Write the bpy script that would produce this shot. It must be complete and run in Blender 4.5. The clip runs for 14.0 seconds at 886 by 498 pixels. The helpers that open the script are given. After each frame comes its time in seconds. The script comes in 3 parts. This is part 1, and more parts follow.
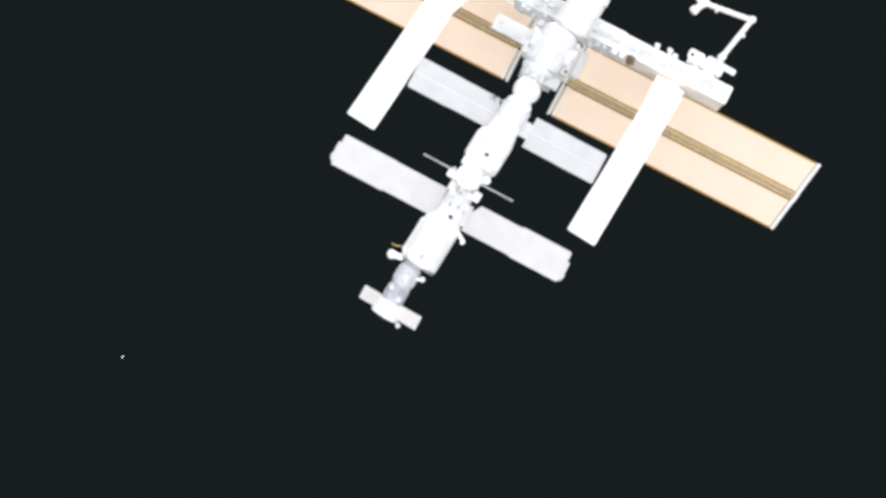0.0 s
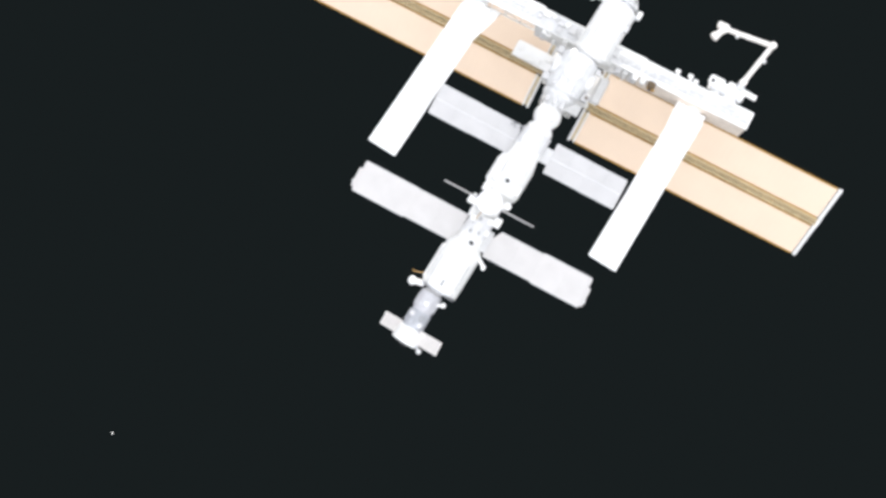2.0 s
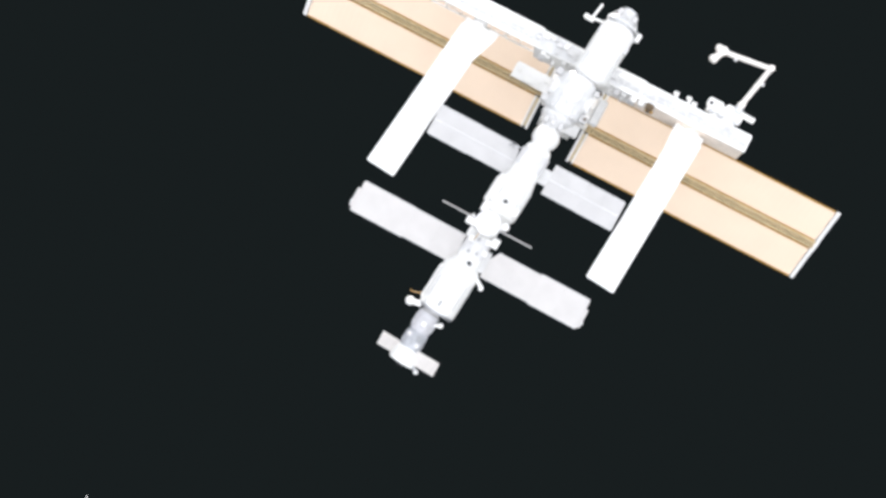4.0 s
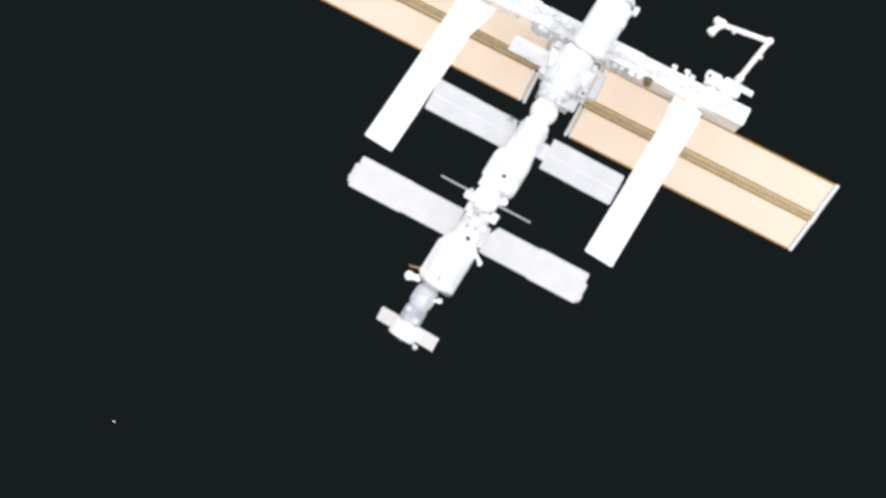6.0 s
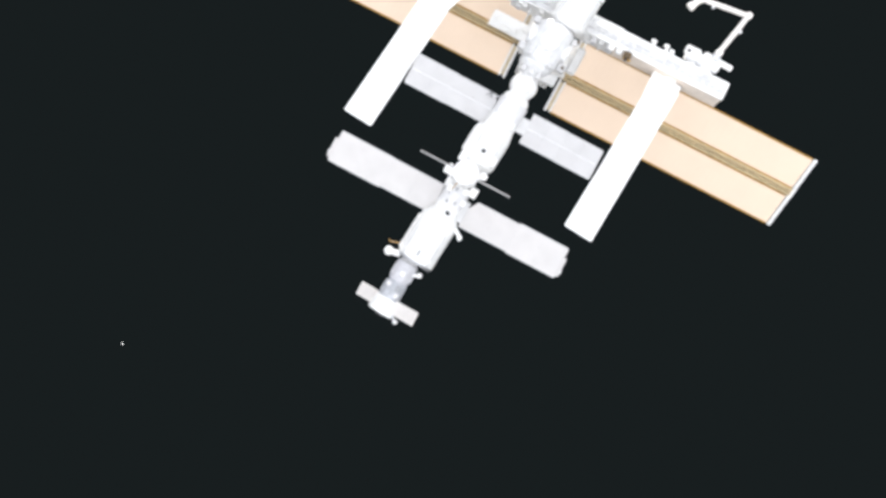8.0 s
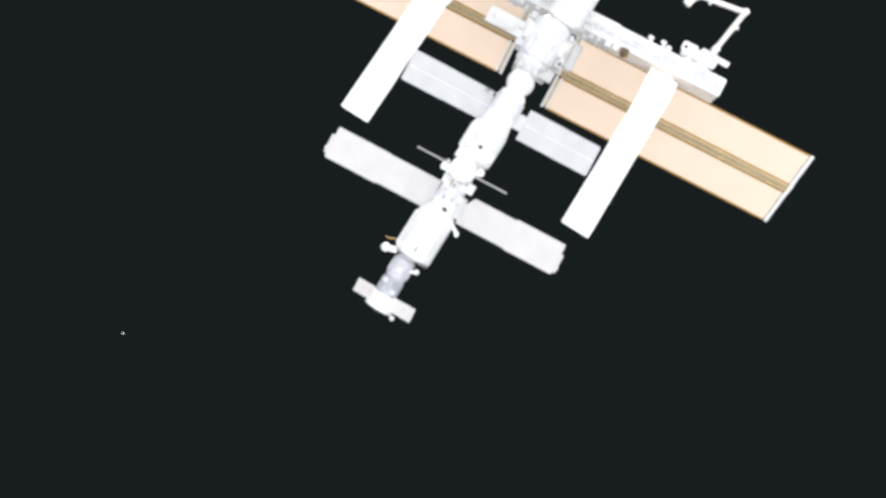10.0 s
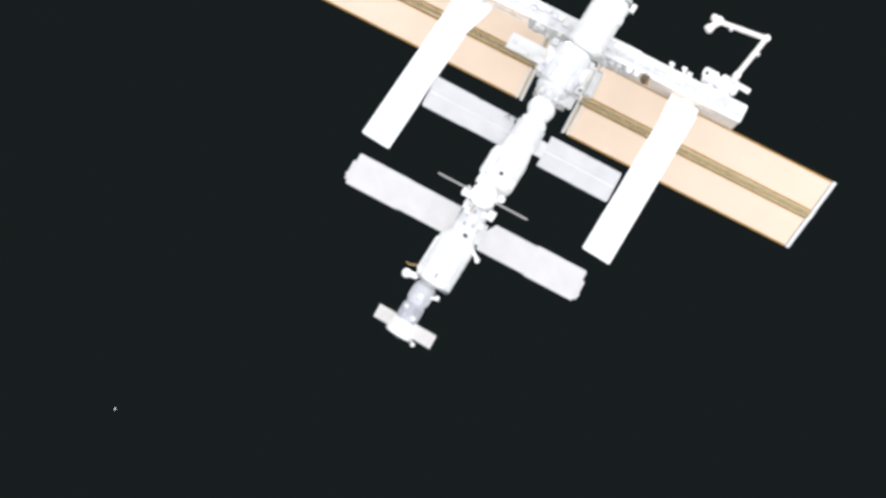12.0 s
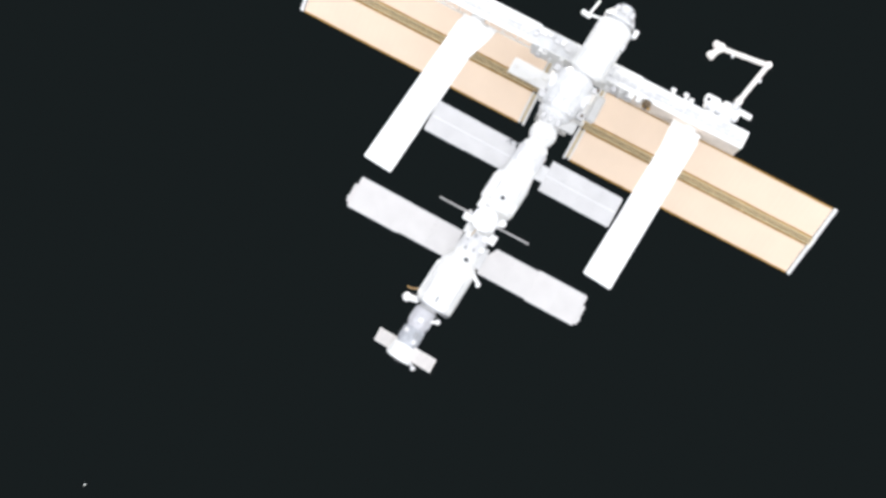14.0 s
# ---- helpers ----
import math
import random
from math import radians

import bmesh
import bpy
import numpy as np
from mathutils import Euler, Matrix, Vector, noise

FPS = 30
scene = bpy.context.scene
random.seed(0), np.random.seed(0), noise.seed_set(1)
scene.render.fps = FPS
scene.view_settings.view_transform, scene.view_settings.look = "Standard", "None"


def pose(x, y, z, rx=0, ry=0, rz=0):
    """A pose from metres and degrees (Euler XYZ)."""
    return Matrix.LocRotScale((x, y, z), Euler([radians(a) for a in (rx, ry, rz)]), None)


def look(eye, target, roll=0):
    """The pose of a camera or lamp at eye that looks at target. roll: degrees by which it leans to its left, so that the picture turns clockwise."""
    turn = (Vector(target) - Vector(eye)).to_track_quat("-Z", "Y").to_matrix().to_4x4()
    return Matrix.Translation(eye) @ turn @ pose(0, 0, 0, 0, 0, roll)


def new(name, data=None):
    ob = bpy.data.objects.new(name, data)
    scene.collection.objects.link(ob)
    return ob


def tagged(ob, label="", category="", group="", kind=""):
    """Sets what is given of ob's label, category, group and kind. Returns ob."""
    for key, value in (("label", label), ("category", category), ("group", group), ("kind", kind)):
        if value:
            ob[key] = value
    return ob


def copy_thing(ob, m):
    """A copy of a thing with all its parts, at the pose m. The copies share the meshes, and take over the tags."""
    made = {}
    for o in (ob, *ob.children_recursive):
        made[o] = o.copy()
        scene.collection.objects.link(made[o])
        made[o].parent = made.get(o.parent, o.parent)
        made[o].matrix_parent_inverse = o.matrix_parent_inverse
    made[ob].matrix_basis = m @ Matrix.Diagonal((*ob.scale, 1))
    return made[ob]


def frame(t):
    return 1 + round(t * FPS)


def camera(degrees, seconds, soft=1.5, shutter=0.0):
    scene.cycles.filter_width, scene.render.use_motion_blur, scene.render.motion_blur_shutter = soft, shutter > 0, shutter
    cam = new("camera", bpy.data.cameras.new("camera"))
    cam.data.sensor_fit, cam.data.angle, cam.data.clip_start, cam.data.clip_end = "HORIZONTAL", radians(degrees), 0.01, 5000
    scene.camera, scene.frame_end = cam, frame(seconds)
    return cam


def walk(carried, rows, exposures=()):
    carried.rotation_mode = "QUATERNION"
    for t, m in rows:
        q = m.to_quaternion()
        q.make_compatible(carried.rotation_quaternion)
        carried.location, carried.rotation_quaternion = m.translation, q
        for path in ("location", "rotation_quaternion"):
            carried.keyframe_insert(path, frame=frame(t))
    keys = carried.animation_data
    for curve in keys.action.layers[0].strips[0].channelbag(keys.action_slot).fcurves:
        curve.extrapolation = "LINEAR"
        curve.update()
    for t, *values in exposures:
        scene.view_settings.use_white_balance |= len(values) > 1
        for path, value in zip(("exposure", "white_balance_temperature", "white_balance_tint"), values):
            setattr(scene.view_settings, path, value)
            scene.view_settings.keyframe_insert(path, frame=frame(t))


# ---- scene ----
# ---------------------------------------------------------------- camera
cam = camera(36.96, 14.0, soft=3.2)
walk(cam, (
    (0.00, pose(-2.51, 36.17, 151.73, 1.040, -0.250, -148.056)),
    (0.50, pose(-2.51, 36.17, 151.73, 1.344, -0.017, -148.073)),
    (1.00, pose(-2.51, 36.17, 151.73, 1.624, 0.197, -148.021)),
    (1.50, pose(-2.51, 36.17, 151.73, 1.887, 0.416, -148.064)),
    (2.00, pose(-2.51, 36.17, 151.73, 2.161, 0.645, -148.047)),
    (2.50, pose(-2.51, 36.17, 151.73, 2.438, 0.872, -148.065)),
    (2.80, pose(-2.51, 36.17, 151.73, 2.584, 0.963, -147.934)),
    (2.90, pose(-2.51, 36.17, 151.73, 2.640, 0.930, -147.950)),
    (3.00, pose(-2.51, 36.17, 151.73, 2.699, 0.459, -147.768)),
    (3.10, pose(-2.51, 36.17, 151.73, 2.701, 0.252, -147.756)),
    (3.20, pose(-2.51, 36.17, 151.73, 2.713, 0.299, -147.605)),
    (3.30, pose(-2.51, 36.17, 151.73, 2.860, 0.510, -147.720)),
    (3.40, pose(-2.51, 36.17, 151.73, 2.890, 0.410, -147.630)),
    (3.60, pose(-2.51, 36.17, 151.73, 2.980, 0.480, -147.650)),
    (3.80, pose(-2.51, 36.17, 151.73, 3.080, 0.560, -147.680)),
    (3.90, pose(-2.51, 36.17, 151.73, 3.080, 0.560, -147.680)),
    (4.10, pose(-2.51, 36.17, 151.73, 2.980, 0.480, -147.650)),
    (4.30, pose(-2.51, 36.17, 151.73, 2.888, 0.410, -147.630)),
    (4.40, pose(-2.51, 36.17, 151.73, 2.860, 0.500, -147.710)),
    (4.50, pose(-2.51, 36.17, 151.73, 2.750, 0.280, -147.600)),
    (4.60, pose(-2.51, 36.17, 151.73, 2.712, 0.235, -147.600)),
    (4.70, pose(-2.51, 36.17, 151.73, 2.700, 0.420, -147.750)),
    (4.80, pose(-2.51, 36.17, 151.73, 2.640, 0.930, -147.950)),
    (4.90, pose(-2.51, 36.17, 151.73, 2.584, 0.963, -148.000)),
    (5.30, pose(-2.51, 36.17, 151.73, 2.360, 0.800, -148.060)),
    (5.50, pose(-2.51, 36.17, 151.73, 2.248, 0.709, -148.057)),
    (6.00, pose(-2.51, 36.17, 151.73, 1.965, 0.497, -148.036)),
    (6.50, pose(-2.51, 36.17, 151.73, 1.702, 0.285, -148.058)),
    (7.00, pose(-2.51, 36.17, 151.73, 1.429, 0.036, -148.054)),
    (7.50, pose(-2.51, 36.17, 151.73, 1.152, -0.161, -148.106)),
    (8.00, pose(-2.51, 36.17, 151.73, 0.875, -0.383, -148.103)),
    (8.20, pose(-2.51, 36.17, 151.73, 0.791, -0.492, -148.084)),
    (8.60, pose(-2.51, 36.17, 151.73, 0.542, -0.652, -148.070)),
    (9.10, pose(-2.51, 36.17, 151.73, 0.265, -0.876, -148.070)),
    (9.20, pose(-2.51, 36.17, 151.73, 0.254, -0.885, -148.070)),
    (9.70, pose(-2.51, 36.17, 151.73, 0.531, -0.661, -148.070)),
    (10.30, pose(-2.51, 36.17, 151.73, 0.876, -0.384, -148.193)),
    (10.50, pose(-2.51, 36.17, 151.73, 0.984, -0.291, -148.111)),
    (11.00, pose(-2.51, 36.17, 151.73, 1.250, -0.072, -148.092)),
    (11.50, pose(-2.51, 36.17, 151.73, 1.529, 0.141, -148.056)),
    (12.00, pose(-2.51, 36.17, 151.73, 1.850, 0.384, -148.085)),
    (12.50, pose(-2.51, 36.17, 151.73, 2.100, 0.586, -148.080)),
    (13.00, pose(-2.51, 36.17, 151.73, 2.353, 0.812, -148.075)),
    (13.50, pose(-2.51, 36.17, 151.73, 2.625, 0.955, -148.007)),
    (13.60, pose(-2.51, 36.17, 151.73, 2.674, 0.343, -147.847)),
    (13.70, pose(-2.51, 36.17, 151.73, 2.709, 0.223, -147.572)),
    (13.80, pose(-2.51, 36.17, 151.73, 2.772, 0.262, -147.587)),
    (13.90, pose(-2.51, 36.17, 151.73, 2.864, 0.528, -147.728)),
    (14.00, pose(-2.51, 36.17, 151.73, 2.886, 0.407, -147.638)),
), exposures=((0.0, 0.70), (14.0, 0.70)))

# ---------------------------------------------------------------- sunlight and earthlight
SUN_DIR = Vector((0.30, -0.62, -0.72)).normalized()
sun = new("sun", bpy.data.lights.new("sun", "SUN"))
sun.data.energy, sun.data.angle, sun.data.color = 4.5, radians(0.5), (1.0, 0.97, 0.93)
sun.matrix_world = look(SUN_DIR * 300, (0, 0, 0))

world = bpy.data.worlds.new("space_over_earth")
scene.world = world
world.use_nodes = True


def link_nodes(tree, a, b):
    tree.links.new(a, b)


def build_world():
    """The bright cloudy Earth fills the sky over the station as far as its horizon; the rest is black space."""
    t = world.node_tree
    t.nodes.clear()
    out = t.nodes.new("ShaderNodeOutputWorld")
    bg = t.nodes.new("ShaderNodeBackground")
    co = t.nodes.new("ShaderNodeTexCoord")
    sep = t.nodes.new("ShaderNodeSeparateXYZ")
    rng = t.nodes.new("ShaderNodeMapRange")
    rng.inputs["From Min"].default_value, rng.inputs["From Max"].default_value = 0.36, 0.30
    clouds = t.nodes.new("ShaderNodeTexNoise")
    clouds.inputs["Scale"].default_value, clouds.inputs["Detail"].default_value = 6.0, 5.0
    ramp = t.nodes.new("ShaderNodeValToRGB")
    ramp.color_ramp.elements[0].position, ramp.color_ramp.elements[0].color = 0.35, (0.92, 1.0, 1.16, 1)
    ramp.color_ramp.elements[1].position, ramp.color_ramp.elements[1].color = 0.65, (1.46, 1.42, 1.38, 1)
    mix = t.nodes.new("ShaderNodeMix")
    mix.data_type = "RGBA"
    link_nodes(t, co.outputs["Generated"], sep.inputs[0])
    link_nodes(t, co.outputs["Generated"], clouds.inputs["Vector"])
    link_nodes(t, clouds.outputs["Fac"], ramp.inputs["Fac"])
    link_nodes(t, sep.outputs["Z"], rng.inputs["Value"])
    link_nodes(t, rng.outputs["Result"], mix.inputs["Factor"])
    link_nodes(t, ramp.outputs["Color"], mix.inputs["A"])
    mix.inputs["B"].default_value = (0.0057, 0.0079, 0.0084, 1)
    link_nodes(t, mix.outputs["Result"], bg.inputs["Color"])
    link_nodes(t, bg.outputs[0], out.inputs[0])


build_world()


# ---------------------------------------------------------------- materials
def material(name, base, rough=0.6, metal=0.0, vary=0.12, scale=1.2, grain=14.0, bump=0.02, quilt=0.0, through_light=0.0, glow=0.0):
    """A surface with stains at one scale and grain at another; quilt adds the puckers of a sewn blanket."""
    m = bpy.data.materials.new(name)
    m.use_nodes = True
    t = m.node_tree
    b = t.nodes["Principled BSDF"]
    b.inputs["Roughness"].default_value, b.inputs["Metallic"].default_value = rough, metal
    co = t.nodes.new("ShaderNodeTexCoord")
    big = t.nodes.new("ShaderNodeTexNoise")
    big.inputs["Scale"].default_value, big.inputs["Detail"].default_value = scale, 4
    fine = t.nodes.new("ShaderNodeTexNoise")
    fine.inputs["Scale"].default_value, fine.inputs["Detail"].default_value = grain, 3
    info = t.nodes.new("ShaderNodeObjectInfo")
    link_nodes(t, co.outputs["Object"], big.inputs["Vector"])
    link_nodes(t, co.outputs["Object"], fine.inputs["Vector"])
    add = t.nodes.new("ShaderNodeMath")
    add.operation = "MULTIPLY_ADD"
    add.inputs[1].default_value = 0.35
    link_nodes(t, fine.outputs["Fac"], add.inputs[0])
    link_nodes(t, big.outputs["Fac"], add.inputs[2])
    add2 = t.nodes.new("ShaderNodeMath")
    add2.operation = "MULTIPLY_ADD"
    add2.inputs[1].default_value = 0.12
    link_nodes(t, info.outputs["Random"], add2.inputs[0])
    link_nodes(t, add.outputs[0], add2.inputs[2])
    ramp = t.nodes.new("ShaderNodeValToRGB")
    dark = [c * (1 - vary) for c in base]
    light = [min(1.0, c * (1 + vary * 0.7)) for c in base]
    ramp.color_ramp.elements[0].position, ramp.color_ramp.elements[0].color = 0.45, (*dark, 1)
    ramp.color_ramp.elements[1].position, ramp.color_ramp.elements[1].color = 1.0, (*light, 1)
    link_nodes(t, add2.outputs[0], ramp.inputs["Fac"])
    link_nodes(t, ramp.outputs["Color"], b.inputs["Base Color"])
    bp = t.nodes.new("ShaderNodeBump")
    bp.inputs["Strength"].default_value, bp.inputs["Distance"].default_value = 0.4, bump
    if quilt:
        vor = t.nodes.new("ShaderNodeTexVoronoi")
        vor.inputs["Scale"].default_value = quilt
        link_nodes(t, co.outputs["Object"], vor.inputs["Vector"])
        link_nodes(t, vor.outputs["Distance"], bp.inputs["Height"])
    else:
        link_nodes(t, fine.outputs["Fac"], bp.inputs["Height"])
    link_nodes(t, bp.outputs["Normal"], b.inputs["Normal"])
    if through_light:
        tr = t.nodes.new("ShaderNodeBsdfTranslucent")
        link_nodes(t, ramp.outputs["Color"], tr.inputs["Color"])
        mx = t.nodes.new("ShaderNodeMixShader")
        mx.inputs[0].default_value = through_light
        link_nodes(t, b.outputs[0], mx.inputs[1])
        link_nodes(t, tr.outputs[0], mx.inputs[2])
        link_nodes(t, mx.outputs[0], t.nodes["Material Output"].inputs["Surface"])
    if glow:
        b.inputs["Emission Color"].default_value = (*base, 1)
        b.inputs["Emission Strength"].default_value = glow
    return m


WHITE = material("white_thermal_paint", (0.83, 0.83, 0.82), 0.55, vary=0.05)
QUILT = material("white_quilted_blanket", (0.84, 0.84, 0.825), 0.75, vary=0.06, quilt=3.5, bump=0.02)
BETA = material("grey_white_cloth", (0.70, 0.70, 0.71), 0.8, vary=0.14, quilt=2.0, bump=0.05)
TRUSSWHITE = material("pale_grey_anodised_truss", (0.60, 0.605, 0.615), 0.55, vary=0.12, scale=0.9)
NODEWHITE = material("off_white_hatch_paint", (0.735, 0.74, 0.745), 0.5, vary=0.10, scale=0.8)
AFTCLOTH = material("peach_cream_aft_cover", (0.90, 0.80, 0.70), 0.8, vary=0.12, quilt=1.5, bump=0.03)
ARMWHITE = material("cream_white_cloth", (0.80, 0.765, 0.73), 0.75, vary=0.08, quilt=4.0, bump=0.02)
RADIATOR = material("white_radiator_coating", (0.82, 0.82, 0.82), 0.35, vary=0.04, grain=30)
PANEL_BACK = material("pale_grey_panel_back", (0.545, 0.53, 0.525), 0.6, vary=0.07, scale=0.5)
PANEL_COOL = material("cool_grey_panel_back", (0.505, 0.50, 0.505), 0.6, vary=0.08, scale=0.5)
PANEL_BEIGE = material("pale_beige_panel_back", (0.74, 0.71, 0.69), 0.6, vary=0.08)
KAPTON = material("orange_film_blanket", (0.745, 0.605, 0.492), 0.5, vary=0.035, scale=0.25, through_light=0.25)
GOLD = material("golden_mast_alloy", (0.66, 0.54, 0.34), 0.5, metal=0.0, vary=0.2)
TAPE = material("orange_brown_fringe_tape", (0.40, 0.215, 0.04), 0.5, vary=0.25)
ALU = material("bare_aluminium", (0.62, 0.63, 0.65), 0.4, metal=0.7, vary=0.15)
GREYBOX = material("light_grey_equipment_paint", (0.58, 0.58, 0.585), 0.6, vary=0.13)
LILAC = material("lilac_white_thermal_cloth", (0.55, 0.55, 0.58), 0.8, vary=0.16, quilt=2.5, bump=0.06)
SLATE = material("blue_grey_thermal_cloth", (0.44, 0.455, 0.49), 0.8, vary=0.22, quilt=2.5, bump=0.06)
BLACK = material("black_anodised_metal", (0.03, 0.03, 0.035), 0.5, vary=0.3)
AMBER = material("amber_foil", (0.45, 0.27, 0.07), 0.3, metal=0.5, vary=0.25)
BRONZE = material("dark_bronze_paint", (0.10, 0.065, 0.03), 0.5, vary=0.3)
SLOT = material("dull_grey_sensor_paint", (0.34, 0.35, 0.37), 0.6, vary=0.25)
GLASS = material("dark_porthole_glass", (0.02, 0.025, 0.03), 0.08, vary=0.1)
STARLIGHT = material("starlight", (1.0, 0.98, 0.94), 0.5, glow=0.3)

# ---------------------------------------------------------------- helpers for shapes
CROSS = -0.0705  # turn of everything that lies across the module line
A = Vector((math.cos(CROSS), math.sin(CROSS), 0.0))
IDENT = Matrix.Identity(4)
STATION = pose(0, 0, 0, 180)  # the side with the docked capsule is turned up, towards the eye


def thing(name, m, label, category, group=""):
    ob = new(name)
    ob.empty_display_size = 0.3
    ob.matrix_world = STATION @ m
    return tagged(ob, label, category, group)


def part(name, bm, mat, parent, label="", smooth=False, m=None):
    """Links a bmesh as one mesh under a thing or a part; m is its pose in the parent's space."""
    if isinstance(bm, bpy.types.Mesh):
        me = bm
    else:
        bmesh.ops.recalc_face_normals(bm, faces=bm.faces)
        me = bpy.data.meshes.new(name)
        bm.to_mesh(me)
        bm.free()
        me.materials.append(mat)
        if smooth:
            for p in me.polygons:
                p.use_smooth = True
    ob = new(name, me)
    ob.parent = parent
    if m is not None:
        ob.matrix_local = m
    return tagged(ob, label)


def box(c, s, bevel=0.04, m=IDENT, bm=None):
    bm = bm or bmesh.new()
    vs = bmesh.ops.create_cube(bm, size=1.0, matrix=m @ Matrix.Translation(c) @ Matrix.Diagonal((*s, 1)))["verts"]
    if bevel:
        es = list({e for v in vs for e in v.link_edges})
        bmesh.ops.bevel(bm, geom=es, offset=bevel, segments=1, affect="EDGES", clamp_overlap=True)
    return bm


def plate(points, z0, z1):
    """A flat plate from its outline."""
    bm = bmesh.new()
    low = [bm.verts.new((x, y, z0)) for x, y in points]
    top = [bm.verts.new((x, y, z1)) for x, y in points]
    bm.faces.new(low)
    bm.faces.new(top)
    for i in range(len(points)):
        j = (i + 1) % len(points)
        bm.faces.new((low[i], low[j], top[j], top[i]))
    return bm


def lathe(profile, seg=32, m=IDENT, bm=None, caps=True, arc=2 * math.pi, start=0.0):
    """Turns (along, radius) pairs round the y axis."""
    bm = bm or bmesh.new()
    full = arc > 6.28
    n = seg if full else seg + 1
    rings = []
    for y, r in profile:
        rings.append([bm.verts.new(m @ Vector((r * math.cos(start + arc * i / seg), y, r * math.sin(start + arc * i / seg)))) for i in range(n)])
    for a, b in zip(rings, rings[1:]):
        for i in range(seg):
            j = (i + 1) % n
            bm.faces.new((a[i], a[j], b[j], b[i]))
    if caps and full:
        bm.faces.new(rings[0])
        bm.faces.new(rings[-1])
    return bm


def tube(p, q, r, seg=8, bm=None, r2=None):
    p, q = Vector(p), Vector(q)
    m = Matrix.Translation(p) @ (q - p).to_track_quat("Y", "Z").to_matrix().to_4x4()
    return lathe(((0, r), ((q - p).length, r if r2 is None else r2)), seg, m, bm)


def tubes(pairs, r, seg=6):
    bm = bmesh.new()
    for p, q in pairs:
        tube(p, q, r, seg, bm)
    return bm


def ball(c, r, seg=20, bm=None, squash=1.0):
    bm = bm or bmesh.new()
    bmesh.ops.create_uvsphere(bm, u_segments=seg, v_segments=seg // 2, radius=r, matrix=Matrix.Translation(c) @ Matrix.Diagonal((1, squash, 1, 1)))
    return bm


def shield_panels(parent, y0, y1, rows, around, radius, mat, name="shield_panel", thick=0.05, gap=0.05, start=0.0):
    """Curved debris-shield plates round a module, one mesh for all, each set a little proud."""
    step, rise = 2 * math.pi / around, (y1 - y0) / rows
    arc = step - gap / radius
    bm = bmesh.new()
    outer, inner = [], []
    for y in (gap / 2, rise - gap / 2):
        for r, keep in ((radius + thick, outer), (radius - 0.01, inner)):
            keep.append([bm.verts.new((r * math.cos(arc * i / 4), y, r * math.sin(arc * i / 4))) for i in range(5)])
    for i in range(4):
        bm.faces.new((outer[0][i], outer[0][i + 1], outer[1][i + 1], outer[1][i]))
        for k in (0, 1):
            bm.faces.new((outer[k][i], outer[k][i + 1], inner[k][i + 1], inner[k][i]))
    for i in (0, 4):
        bm.faces.new((outer[0][i], outer[1][i], inner[1][i], inner[0][i]))
    me = None
    for r in range(rows):
        for k in range(around):
            m = pose(0, y0 + r * rise, 0, 0, -math.degrees(start + k * step), 0)
            if me is None:
                ob = part(name, bm, mat, parent, m=m)
                me = ob.data
            else:
                part(name, me, mat, parent, m=m)


def rail(parent, p, q, lift, mat=None):
    """A handrail with its two feet; lift is the way out from the skin."""
    p, q, lift = Vector(p), Vector(q), Vector(lift)
    bm = tubes(((p + lift, q + lift), (p, p + lift), (q, q + lift)), 0.035, 6)
    part("handrail", bm, mat or ALU, parent)


def porthole(parent, c, out, r=0.22):
    c, out = Vector(c), Vector(out).normalized()
    m = Matrix.Translation(c) @ out.to_track_quat("Y", "Z").to_matrix().to_4x4()
    w = part("porthole", lathe(((-0.05, r * 1.35), (0.06, r * 1.35), (0.09, r * 1.15), (0.03, r)), 20, m), ALU, parent)
    part("pane", lathe(((0.0, r * 0.98), (0.035, r * 0.98)), 20, m), GLASS, w, "dark glass")


def lattice(length, half_w, half_h, bays, r=0.07, diag=0.045):
    """Square girder along x: chords, frames and diagonals."""
    bm = bmesh.new()
    cs = [(-half_w, -half_h), (half_w, -half_h), (half_w, half_h), (-half_w, half_h)]
    for y, z in cs:
        tube((0, y, z), (length, y, z), r, 6, bm)
    for i in range(bays + 1):
        x = length * i / bays
        for a, b in zip(cs, cs[1:] + cs[:1]):
            tube((x, *a), (x, *b), diag, 5, bm)
            if i < bays:
                s, e = (a, b) if i % 2 else (b, a)
                tube((x, *s), (x + length / bays, *e), diag, 5, bm)
    return bm


